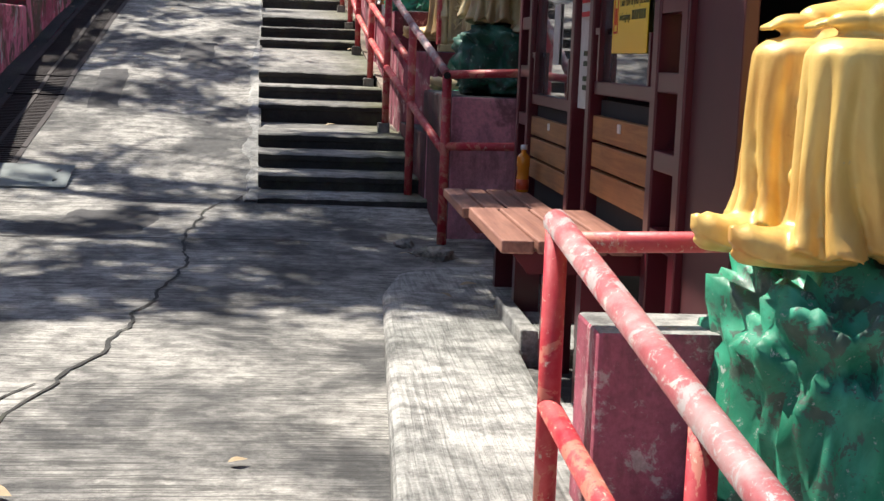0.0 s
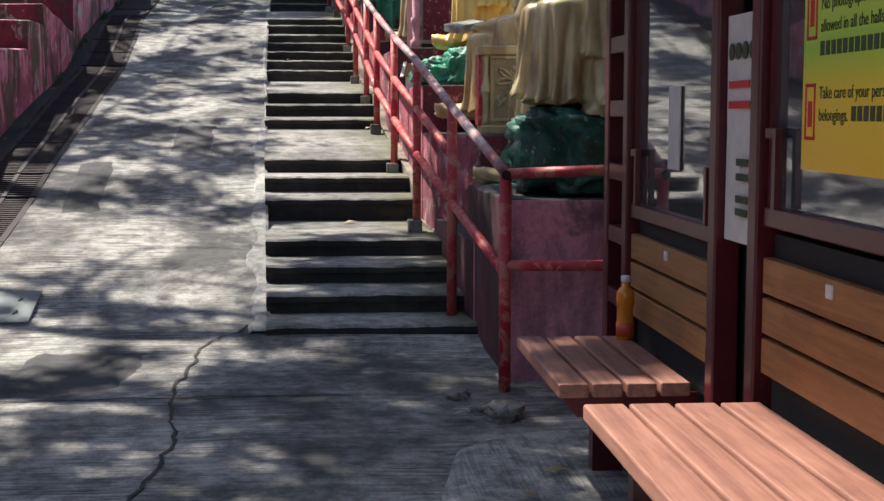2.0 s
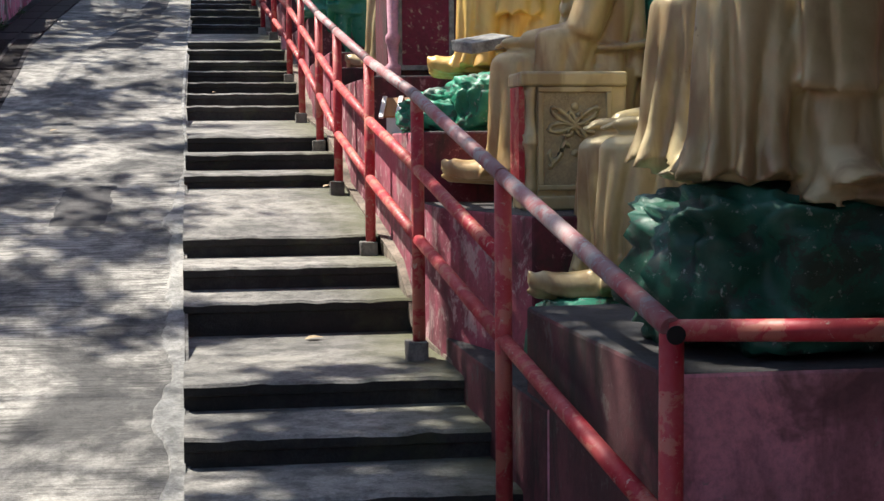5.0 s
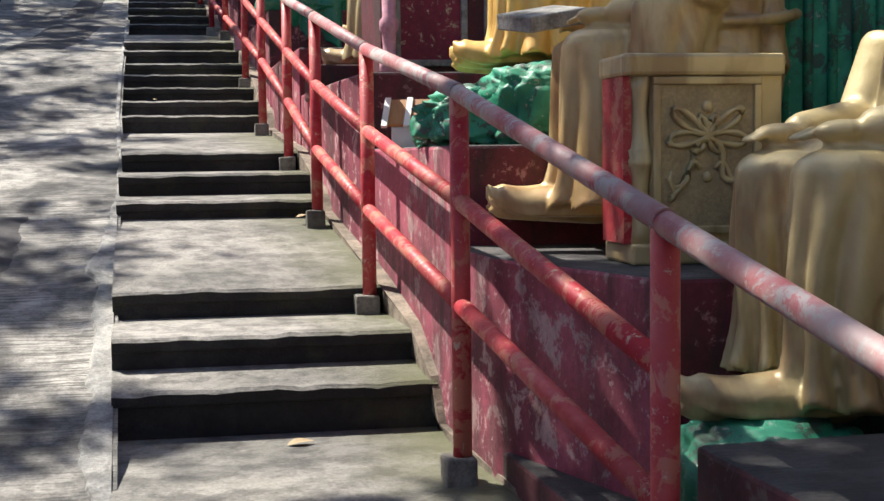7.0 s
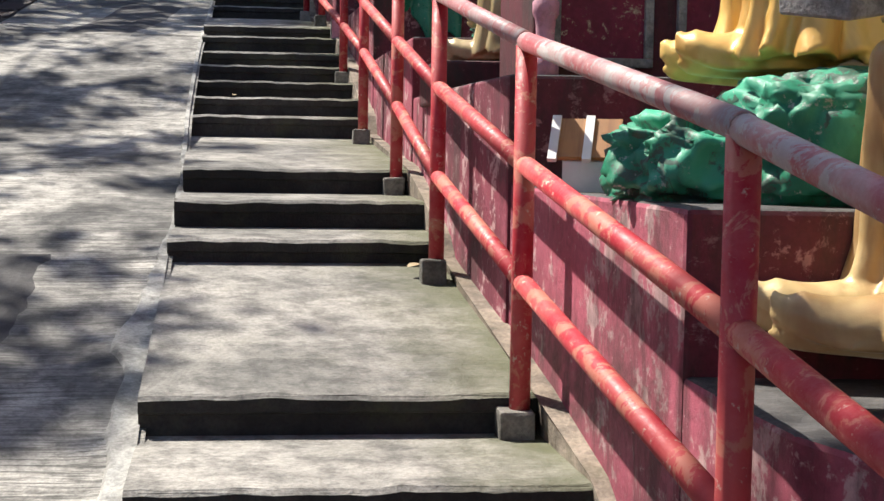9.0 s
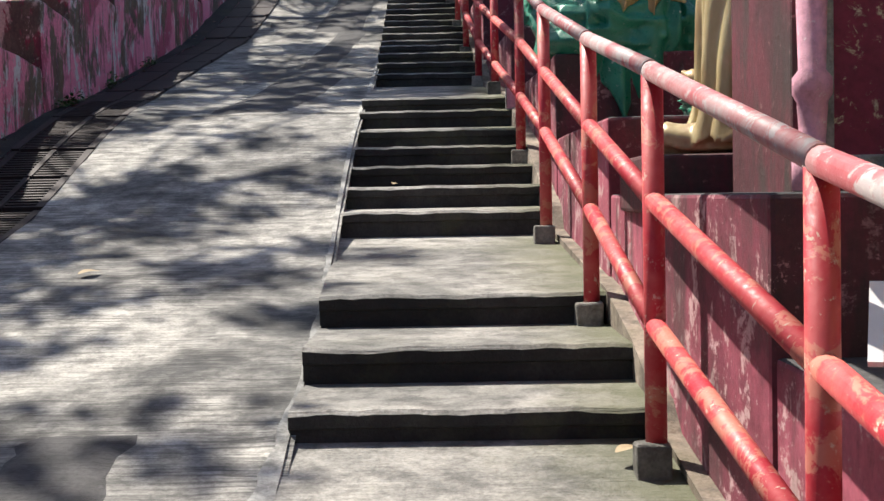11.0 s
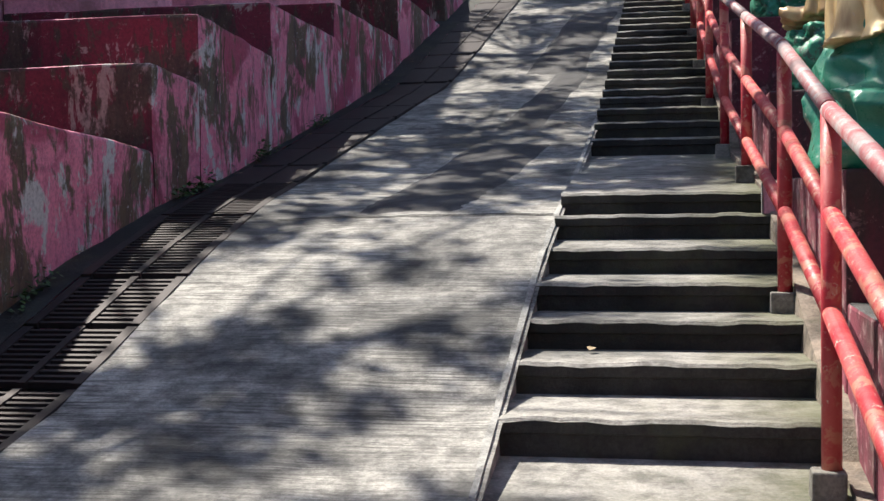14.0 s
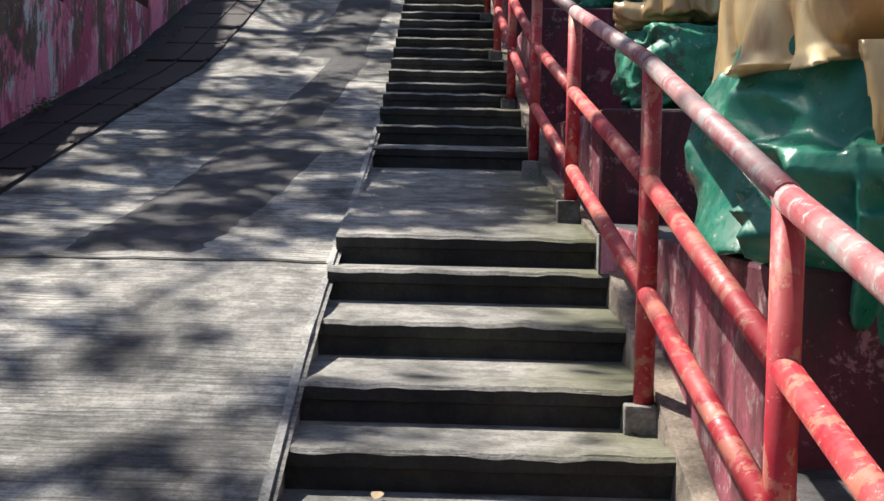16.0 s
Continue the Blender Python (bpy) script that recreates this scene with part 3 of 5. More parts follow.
def tree(x, y, z, crown_x, crown_y, crown_z, spread_x, spread_y, clumps, seed):
    rnd = random.Random(seed)
    t = tagged(new("tree"), "unseen broadleaf tree, added so that its thin crown shades the path", "tree", "trees above the left wall")
    t.location = (x, y, z)
    base = Vector((x, y, z))
    part("trunk", pipe([(0, 0, -0.3), (0.05, 0.05, 1.2), ((crown_x - x) * 0.25, (crown_y - y) * 0.25, (crown_z - z) * 0.75), ((crown_x - x) * 0.7, (crown_y - y) * 0.6, crown_z - z)], [0.16, 0.13, 0.09, 0.03], 12), M_BARK, t)
    verts, faces = [], []
    tips = []
    for _ in range(clumps):
        c = Vector((crown_x + rnd.uniform(-1, 1) * spread_x, crown_y + rnd.uniform(-1, 1) * spread_y, crown_z + rnd.uniform(-0.5, 0.7))) - base
        tips.append(c)
        r = rnd.uniform(0.16, 0.42)
        for _ in range(int(26 + 90 * r)):
            o = Vector((rnd.gauss(0, r * 0.62), rnd.gauss(0, r * 0.42), rnd.gauss(0, r * 0.25)))
            leaf_quad(verts, faces, c + o, rnd.uniform(0.09, 0.19), rnd)
    stuff_mesh("crown", verts, faces, M_LEAF, t)
    for c in tips[::6]:
        part("limb", pipe([((crown_x - x) * 0.25, (crown_y - y) * 0.25, (crown_z - z) * 0.72), c * 0.6 + Vector((0, 0, 0.3)), c], [0.022, 0.014, 0.005], 6), M_BARK, t)
    return t


for k, (y, zc, cx, sx, n_) in enumerate(((-13.0, 4.2, -2.5, 2.5, 11), (-3.2, 4.6, -2.7, 2.3, 18), (2.5, 5.2, -3.6, 1.05, 36), (6.7, 6.1, -2.75, 2.2, 46), (10.2, 7.2, -2.8, 2.2, 104), (15.0, 8.4, -2.6, 2.4, 84))):
    tree(-3.6, y - 1.2, lerp([(-14, -0.1), (0, 0.45), (8, 2.4), (14, 3.4), (20, 5)], y - 1.2), cx, y + 1.8, zc, sx, 2.6, n_, 40 + k)

# Extra unseen crowns, each aimed along the sun to darken one spot
tree(-3.6, -2.4, 0.2, -1.65, -1.9, 4.9, 0.75, 1.7, 30, 71)
tree(-3.7, -5.2, 0.1, -2.2, -2.75, 4.3, 1.4, 1.05, 66, 83)
tree(-3.7, -0.9, 0.5, -1.6, -0.45, 4.6, 0.5, 0.9, 34, 85)
tree(-3.7, -1.6, 0.4, -0.5, -0.3, 4.7, 0.55, 0.85, 8, 91)
tree(-3.75, 1.0, 0.8, -3.15, 2.0, 4.9, 0.45, 0.6, 8, 87)


# ---- statues: plain cast figures ----
def loft(bm, rings, mat_index=0, cap=True):
    vs = [[bm.verts.new(p) for p in r] for r in rings]
    k = len(vs[0])
    for a, b in zip(vs, vs[1:]):
        for i in range(k):
            f = bm.faces.new((a[i], a[(i + 1) % k], b[(i + 1) % k], b[i]))
            f.smooth = True
            f.material_index = mat_index
    if cap:
        bm.faces.new(vs[0][::-1]).material_index = mat_index
        bm.faces.new(vs[-1]).material_index = mat_index


def blob(bm, c, r, mat_index=0, squash=1.0, seed=0.0, rough=0.0, turn=0.0, lean=0.0):
    g = bmesh.ops.create_uvsphere(bm, u_segments=24, v_segments=14, radius=1.0)
    m = Matrix.Translation(c) @ Euler((0, lean, turn)).to_matrix().to_4x4() @ Matrix.Diagonal((*r, 1))
    for v in g["verts"]:
        p = v.co.copy()
        if rough:
            p *= 1 + rough * (noise.noise(p * 2.2 + Vector((seed, seed, 0))) * 0.7 + 0.5 * (0.35 - abs(noise.noise(p * 3.6 + Vector((seed, 0, 4))))))
        v.co = m @ p
        for f in v.link_faces:
            f.smooth = True
            f.material_index = mat_index


def robe(bm, top, hem, folds, depth, seed, top_c, hem_c, top_r, hem_r, flare=1.0, k=96, rows=30):
    """A hanging cloth from top to hem: round ridges, narrow valleys, deeper downwards."""
    rings = []
    for j in range(rows):
        u = j / (rows - 1)
        z = top + (hem - top) * u
        cx = top_c[0] + (hem_c[0] - top_c[0]) * u ** 0.55
        cy = top_c[1] + (hem_c[1] - top_c[1]) * u
        rx = top_r[0] + (hem_r[0] - top_r[0]) * u ** 0.6
        ry = top_r[1] + (hem_r[1] - top_r[1]) * u ** 0.8
        if u > 0.78:
            rx *= 1 + flare * (u - 0.78) ** 1.5
            ry *= 1 + flare * (u - 0.78) ** 1.5
        if u < 0.12:
            s = math.sqrt(max(0.02, 1 - (1 - u / 0.12) ** 2))
            rx, ry = rx * s, ry * s
        grow = depth * max(0.0, u - 0.08) ** 0.7
        ring = []
        for i in range(k):
            a = 2 * math.pi * i / k
            drift = 0.9 * noise.noise(Vector((u * 1.1, seed, math.cos(a)))) + 0.35 * u * math.sin(a + seed)
            ridge = abs(math.cos(folds * 0.5 * (a + drift * 0.6) + seed)) ** 0.6
            size = 0.6 + 0.8 * abs(noise.noise(Vector((math.cos(a) * 1.4, math.sin(a) * 1.4, seed + u * 0.5))))
            s = 1 + grow * size * (ridge - 0.72) * 1.5
            hemline = 0.016 * (u > 0.9) * math.sin(folds * a + seed) * (u - 0.9) * 10
            ring.append((cx + rx * s * math.cos(a), cy + ry * s * math.sin(a), z + hemline))
        rings.append(ring)
    loft(bm, rings)


def limb(bm, a, b, ra, rb, bulge=0.0, sides=24):
    """A rounded, tapering limb from a to b."""
    a, b = Vector(a), Vector(b)
    d = (b - a)
    pts, rad = [], []
    for j in range(13):
        u = j / 12
        e = min(u, 1 - u) / 0.16
        cap = math.sqrt(max(0.03, 1 - (1 - min(e, 1)) ** 2))
        pts.append(a + d * (u * 1.2 - 0.1))
        rad.append((ra + (rb - ra) * u + bulge * math.sin(math.pi * u)) * cap)
    pipe_bm(bm, pts, rad, sides)


def shoe(bm, heel, length, turn, width=0.062, height=0.085):
    """A cloth shoe with a thick sole and an upturned toe, pointing to -x."""
    rings = []
    for j in range(15):
        u = j / 14
        w = width * (0.72 + 0.5 * math.sin(math.pi * min(1, u * 0.95 + 0.12)) ** 0.8) * (1 if u < 0.86 else math.sqrt(max(0.03, 1 - ((u - 0.86) / 0.15) ** 2)))
        hgt = height * (1.0 - 0.42 * u) * (1 if u < 0.9 else 0.75)
        up = 0.045 * max(0, u - 0.6) ** 2 / 0.16
        ring = []
        for i in range(22):
            a = 2 * math.pi * i / 22
            zz = math.sin(a)
            zz = zz if zz > 0 else max(zz, -0.35)
            groove = 0.9 if -0.12 < math.sin(a) < 0.22 else 1.0
            p = Vector((-u * length, math.cos(a) * w * groove, zz * hgt + 0.35 * hgt + up))
            p = Matrix.Rotation(turn, 3, "Z") @ p
            ring.append(tuple(Vector(heel) + p))
        rings.append(ring)
    loft(bm, rings)


def seated_figure(x, y, foot, yaw, mats, scale=1.0, seed=1.0, shin=0.46, label="", shoes=True, wide=False, toe=0.30):
    """A life-sized robed figure, seated, that faces its own -x."""
    bm = bmesh.new()
    h = shin
    # cloth over the seat, falling behind the legs
    robe(bm, h + 0.12, 0.03, 15, 0.30, seed, (-0.06, 0), (-0.04 if wide else -0.10, 0), (0.30, 0.27), (0.36 if wide else 0.24, 0.30 if wide else 0.27), 2.2 if wide else 0.8)
    for s in (-1, 1):
        limb(bm, (0.06, 0.13 * s, h + 0.085), (-0.35, 0.15 * s, h + 0.06), 0.125, 0.105)
        robe(bm, h + 0.155, 0.055 + 0.015 * s, 9, 0.46, seed + 1.7 * s, (-0.355, 0.15 * s), (-0.365, 0.16 * s), (0.118, 0.112), (0.135 if wide else 0.118, 0.112), 2.2, 72)
        if shoes and not (shoes == "near" and s > 0):
            shoe(bm, (-0.33, 0.145 * s, 0.012), toe, 0.10 * s)
            limb(bm, (-0.30 - toe, 0.145 * s - 0.09 * toe * s, 0.03), (-0.35, 0.145 * s, 0.015), 0.026, 0.03)
        # sleeve: forearm on the thigh with cloth hanging outside the knee
        limb(bm, (-0.02, 0.27 * s, h + 0.40), (-0.10, 0.27 * s, h + 0.20), 0.085, 0.075)
        limb(bm, (-0.10, 0.26 * s, h + 0.205), (-0.33, 0.17 * s, h + 0.185), 0.068, 0.04)
        blob(bm, (-0.37, 0.155 * s, h + 0.18), (0.065, 0.042, 0.026), seed=seed)
        for q in range(4):
            limb(bm, (-0.40, 0.13 * s + 0.018 * q, h + 0.185), (-0.455, 0.125 * s + 0.018 * q, h + 0.165), 0.011, 0.008, 0, 8)
        robe(bm, h + 0.24, h - 0.12 if s < 0 else h - 0.04, 7, 0.5, seed + 5 * s, (-0.15, 0.26 * s), (-0.19, 0.275 * s), (0.14, 0.05), (0.10, 0.035), 1.5, 64, 24)
        # folds pulled slantwise over the thigh and down the shin
        for q in range(4):
            top = Vector((-0.08 - 0.07 * q, 0.235 * s, h + 0.16 - 0.01 * q))
            mid = Vector((-0.26 - 0.035 * q, 0.268 * s, h - 0.02 - 0.03 * q))
            end = Vector((-0.40 + 0.02 * q, 0.245 * s, 0.20 + 0.03 * q))
            pts = [top.lerp(mid, u).lerp(mid.lerp(end, u), u) for u in [i / 9 for i in range(10)]]
            pipe_bm(bm, pts, [0.006 + 0.014 * math.sin(math.pi * (i + 0.5) / 10) for i in range(10)], 8)
    # cloth slung between the knees
    for q in range(3):
        sag = 0.045 + 0.075 * q
        pts = [(-0.39 + 0.05 * abs(v) - 0.01 * q, 0.17 * v, h + 0.02 - 0.10 * q - sag * (1 - v * v)) for v in [k_ / 6 - 1 for k_ in range(13)]]
        pipe_bm(bm, pts, [0.012 + 0.020 * (1 - abs(k_ / 6 - 1)) for k_ in range(13)], 10)
    robe(bm, h + 0.03, 0.09, 5, 0.3, seed + 9, (-0.31, 0), (-0.33, 0), (0.06, 0.14), (0.07, 0.14), 1.2, 64)
    # torso in a crossed robe
    robe(bm, h + 0.66, h + 0.02, 11, 0.24, seed + 3, (0.04, 0), (0.0, 0), (0.13, 0.20), (0.20, 0.24), 0.5)
    for q in range(5):
        limb(bm, (-0.05, 0.15, h + 0.60 - 0.075 * q), (-0.16, -0.12, h + 0.38 - 0.06 * q), 0.022, 0.03, 0.008, 10)
    pipe_bm(bm, [(0.02 + 0.215 * math.cos(a), 0.255 * math.sin(a), h + 0.17 + 0.02 * math.cos(2 * a)) for a in [2 * math.pi * i / 30 for i in range(31)]], 0.018, 8)
    limb(bm, (0.04, 0, h + 0.64), (0.03, 0, h + 0.74), 0.055, 0.05)
    blob(bm, (0.02, 0, h + 0.84), (0.10, 0.09, 0.13), 0)
    if wide:
        for q, (ax, ay, r) in enumerate(((0.02, -0.26, 0.11), (0.22, -0.22, 0.12), (-0.18, -0.26, 0.09), (0.38, -0.05, 0.12))):
            robe(bm, h - 0.02, -0.02 - 0.05 * (q % 2), 5, 0.36, seed + q * 2.3, (ax * 0.8, ay * 0.8), (ax, ay), (0.07, 0.06), (r, r * 0.7), 5.0, 64, 26)
        pts = [(0.10 + 0.10 * math.cos(a) + 0.05 * a, -0.30 - 0.05 * math.sin(a), -0.02 + 0.03 * math.sin(a * 0.8)) for a in [0.4 * i for i in range(12)]]
        pipe_bm(bm, pts, [0.03 + 0.025 * math.sin(math.pi * i / 11) for i in range(12)], 10)
    ob = part("statue", bm, mats[0])
    fuse = ob.modifiers.new("fuse", "REMESH")
    fuse.mode, fuse.voxel_size, fuse.use_smooth_shade = "VOXEL", 0.0085, True
    ob.matrix_world = Matrix.Translation((x, y, foot)) @ pose(0, 0, 0, 0, 0, yaw) @ Matrix.Scale(scale, 4)
    return tagged(ob, label, "statue", "statues beside the stairs")


def rock(x, y, z0, z1, rx, ry, mat, seed, label, jag=0.22, yaw=0.0, crease=1.0):
    """A craggy painted rock with a flat foot."""
    bm = bmesh.new()
    g = bmesh.ops.create_icosphere(bm, subdivisions=5, radius=1.0)
    for v in g["verts"]:
        p = v.co.copy()
        d = Vector((math.copysign(abs(p.x) ** 0.75, p.x), math.copysign(abs(p.y) ** 0.75, p.y), math.copysign(abs(p.z) ** 0.6, p.z)))
        q = p + Vector((seed, seed * 0.7, 0))
        ridge = 1 - abs(noise.noise(q * 1.7)) * 2.0
        cut = noise.fractal(q * 3.0 * crease, 0.9, 2.1, 4)
        cell = noise.cell(q * 2.4) * 0.10
        d *= 1 + jag * (0.45 * noise.noise(q * 1.1) + 0.35 * (ridge - 0.5) + 0.32 * cut + cell + 0.26 * (0.6 - abs(noise.noise(q * 4.2)) * 2.2) + 0.20 * (0.5 - abs(noise.noise(q * 9.0)) * 2))
        v.co = Vector((x + d.x * rx, y + d.y * ry, max(z0, (z0 + z1) / 2 + d.z * (z1 - z0) / 2)))
    ob = part("painted_rock", bm, mat)
    smooth(ob)
    return tagged(ob, label, "rock", "painted rocks under the statues")


GOLD = [M_GOLD, M_GOLD_DULL]
DULL = [M_GOLD_DULL, M_GOLD_DULL]
YELL = [M_YELLOW, M_GOLD_DULL]
# by the lower handrail
rock(1.74, -9.12, -1.0, -0.23, 0.29, 0.33, M_GREEN, 3.0, "craggy bright green painted rock under a statue", 0.40, crease=1.7)
seated_figure(1.93, -9.08, -0.255, 6, YELL, 0.90, 2.0, 0.40, "worn yellow-gold seated robed statue on a green rock")
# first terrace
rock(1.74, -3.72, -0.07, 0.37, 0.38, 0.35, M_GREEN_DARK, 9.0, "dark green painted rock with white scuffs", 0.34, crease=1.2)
seated_figure(1.92, -3.70, 0.345, 4, DULL, 1.05, 4.0, 0.36, "dull gold robed statue with a trailing hem on a dark rock", False, True)
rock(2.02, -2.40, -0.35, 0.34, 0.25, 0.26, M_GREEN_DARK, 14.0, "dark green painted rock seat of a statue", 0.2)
rock(1.48, -2.55, -0.35, -0.055, 0.20, 0.19, M_GREEN, 17.0, "small green painted rock under a statue's shoe", 0.2)
seated_figure(2.0, -2.42, -0.068, 0, DULL, 1.0, 6.0, 0.42, "dull gold seated statue with one shoe on a small rock", "near", toe=0.39)
# second terrace, with a carved throne
seated_figure(1.86, -1.28, 0.30, -10, GOLD, 1.0, 8.0, 0.41, "gold seated robed statue holding a book beside a throne", toe=0.36)
book = tagged(part("book", box(-0.11, 0.11, -0.09, 0.09, 0.0, 0.05, bevel=0.006), M_MORTAR), "weathered grey stone book on a statue's lap", "book")
book.matrix_world = pose(1.38, -1.08, 0.885, 8, -10, 20)
# third terrace
rock(1.30, -0.52, 0.49, 0.72, 0.23, 0.20, M_GREEN, 21.0, "bright green painted rock with hollows under a statue", 0.42)
rock(1.56, -0.66, 0.49, 0.80, 0.28, 0.24, M_GREEN, 25.0, "bright green painted rock ledge under a statue", 0.25)
seated_figure(1.84, -0.50, 0.79, -8, YELL, 1.0, 11.0, 0.40, "bright yellow-gold seated robed statue on a green rock")
# fourth terrace
seated_figure(1.62, 2.05, 0.96, -6, DULL, 1.0, 13.0, 0.47, "dull gold seated statue on a stone base")
tagged(part("plinth", box(0.92, 1.75, 1.75, 2.35, 0.795, 0.96, bevel=0.012), M_WALL_DARK), "maroon stone plinth under a seated statue", "plinth")
seated_figure(1.88, 3.30, 1.22, 0, GOLD, 1.0, 15.0, 0.47, "gold seated statue on the upper terrace")
rock(1.62, 3.3, 1.11, 1.23, 0.34, 0.3, M_GREEN, 29.0, "green painted rock under a seated statue", 0.25)


def throne():
    t = tagged(new("throne"), "gold carved stone throne with red edges", "throne")
    t.location = (1.60, -1.88, 0.0)
    part("body", box(-0.145, 0.212, 0.012, 0.22, 0.25, 0.735, bevel=0.006), M_GOLD_DULL, t)
    part("base_slab", box(-0.20, 0.22, -0.012, 0.23, 0.208, 0.262, bevel=0.008), M_GOLD_DULL, t)
    part("top_slab", box(-0.217, 0.214, -0.008, 0.23, 0.688, 0.745, bevel=0.010), M_GOLD_DULL, t)
    part("red_edge", box(-0.214, -0.192, 0.02, 0.20, 0.262, 0.688), M_RAIL, t, "dark red painted edge strip")
    heights = (0.262, 0.30, 0.36, 0.42, 0.455, 0.46, 0.475, 0.48, 0.50, 0.505, 0.54, 0.60, 0.65, 0.688)
    radii = (0.030, 0.026, 0.021, 0.024, 0.029, 0.034, 0.036, 0.032, 0.036, 0.029, 0.024, 0.020, 0.026, 0.031)
    part("pillar", pipe([(-0.168, 0.03, z) for z in heights], list(radii), 18), M_GOLD_DULL, t, "turned gold corner pillar")
    f = bmesh.new()
    for a in ((-0.143, 0.15, 0.285, 0.305), (-0.143, 0.15, 0.665, 0.685), (-0.143, -0.122, 0.305, 0.665), (0.129, 0.15, 0.305, 0.665)):
        add_box(f, a[0], a[1], -0.006, 0.016, a[2], a[3], bevel=0.004)
    part("panel_frame", f, M_GOLD_DULL, t)
    part("panel_ground", box(-0.122, 0.129, 0.004, 0.014, 0.305, 0.665), M_STIPPLE, t, "stippled gold ground of the carving")
    cx, cz = 0.004, 0.535

    def ribbon(pts, r=0.0075):
        n_ = len(pts)
        part("relief", pipe([(cx + px, 0.002, cz + pz) for px, pz in pts], [r * (0.75 + 0.5 * abs(math.sin(i * 0.9))) for i in range(n_)], 8), M_GOLD_DULL, t)

    def loop(sx, sz, length, tall, tilt):
        pts = []
        for i in range(19):
            a = 2 * math.pi * i / 18
            u, w = length * (1 - math.cos(a)) / 2, tall * math.sin(a) * (0.4 + 0.6 * (1 - math.cos(a)) / 2)
            pts.append((sx * (u * math.cos(tilt) - w * math.sin(tilt)), sz * (u * math.sin(tilt) + w * math.cos(tilt))))
        ribbon(pts)

    for sx in (-1, 1):
        loop(sx, -1, 0.105, 0.022, 0.12)
        loop(sx, 1, 0.115, 0.020, 0.62)
        loop(sx, 1, 0.055, 0.012, 1.15)
        loop(sx, -1, 0.050, 0.012, 0.9)
        ribbon([(sx * (0.012 + 0.010 * q + 0.012 * math.sin(q * 1.1)), -0.02 - 0.0165 * q + 0.018 * math.sin(q * 0.9 + sx)) for q in range(11)])
        ribbon([(sx * (0.02 + 0.011 * q), -0.085 - 0.004 * q + 0.026 * math.sin(q * 0.85)) for q in range(9)], 0.0065)
        ribbon([(sx * (0.095 + 0.006 * math.sin(q)), -0.09 - 0.012 * q) for q in range(7)], 0.006)
    for dz, r in ((0.0, 0.020), (-0.105, 0.014), (0.075, 0.016)):
        b = bmesh.new()
        blob(b, (cx, 0.003, cz + dz), (r, 0.010, r))
        part("knot", b, M_GOLD_DULL, t)
    return t


throne()

# shrine block with painted panels behind the third terrace
shrine = tagged(new("shrine_block"), "maroon panelled shrine block with grey mouldings, paint peeling", "shrine")
shrine.location = (1.58, 1.0, 0.84)
part("body", box(-0.42, 0.55, 0.0, 0.7, 0.0, 0.95, bevel=0.01), M_WALL_DARK, shrine)
for x0, x1 in ((-0.36, -0.02), (0.06, 0.40)):
    f = bmesh.new()
    for a in ((x0, x1, 0.06, 0.09), (x0, x1, 0.84, 0.87), (x0, x0 + 0.03, 0.09, 0.84), (x1 - 0.03, x1, 0.09, 0.84)):
        add_box(f, a[0], a[1], -0.022, 0.006, a[2], a[3], bevel=0.004)
    part("panel_frame", f, M_MORTAR, shrine, "grey painted moulding")
    part("panel", box(x0 + 0.03, x1 - 0.03, -0.006, 0.004, 0.09, 0.84), M_PANEL_PEEL, shrine, "crimson panel with pale peeling patches")
pts = [(-0.39, -0.065, 0.012 + 0.88 * u) for u in (0, 0.08, 0.1, 0.22, 0.24, 0.28, 0.3, 0.6, 0.62, 1.0)]
part("baluster", pipe(pts, [0.046, 0.046, 0.027, 0.034, 0.044, 0.044, 0.030, 0.037, 0.027, 0.027], 16), M_WALL_PINK, shrine, "pale red turned baluster")

# small broken model pavilion
model = tagged(new("model_pavilion"), "small broken white and wooden model house leaning on the ledge", "model house")
model.matrix_world = pose(1.09, -0.03, 0.50, 0, 0, -18)
part("body", prism([(-0.09, 0.0), (0.09, 0.0), (0.09, 0.10), (0.0, 0.19), (-0.09, 0.10)], -0.02, 0.10), M_WHITE, model)
for s in (-1, 1):
    rf = part("roof_board", box(-0.05, 0.12, -0.068, 0.068, -0.006, 0.006), M_BACK, model, "loose brown roof board")
    rf.matrix_basis = pose(0, 0.05 * s, 0.155, 45 * -s, 0, 0)
for x0 in (-0.055, 0.03):
    b = part("batten", box(x0, x0 + 0.022, -0.15, 0.004, 0.006, 0.018), M_WHITE, model, "white wooden batten")
    b.matrix_basis = pose(0, 0.0, 0.20, 45, 0, 0)

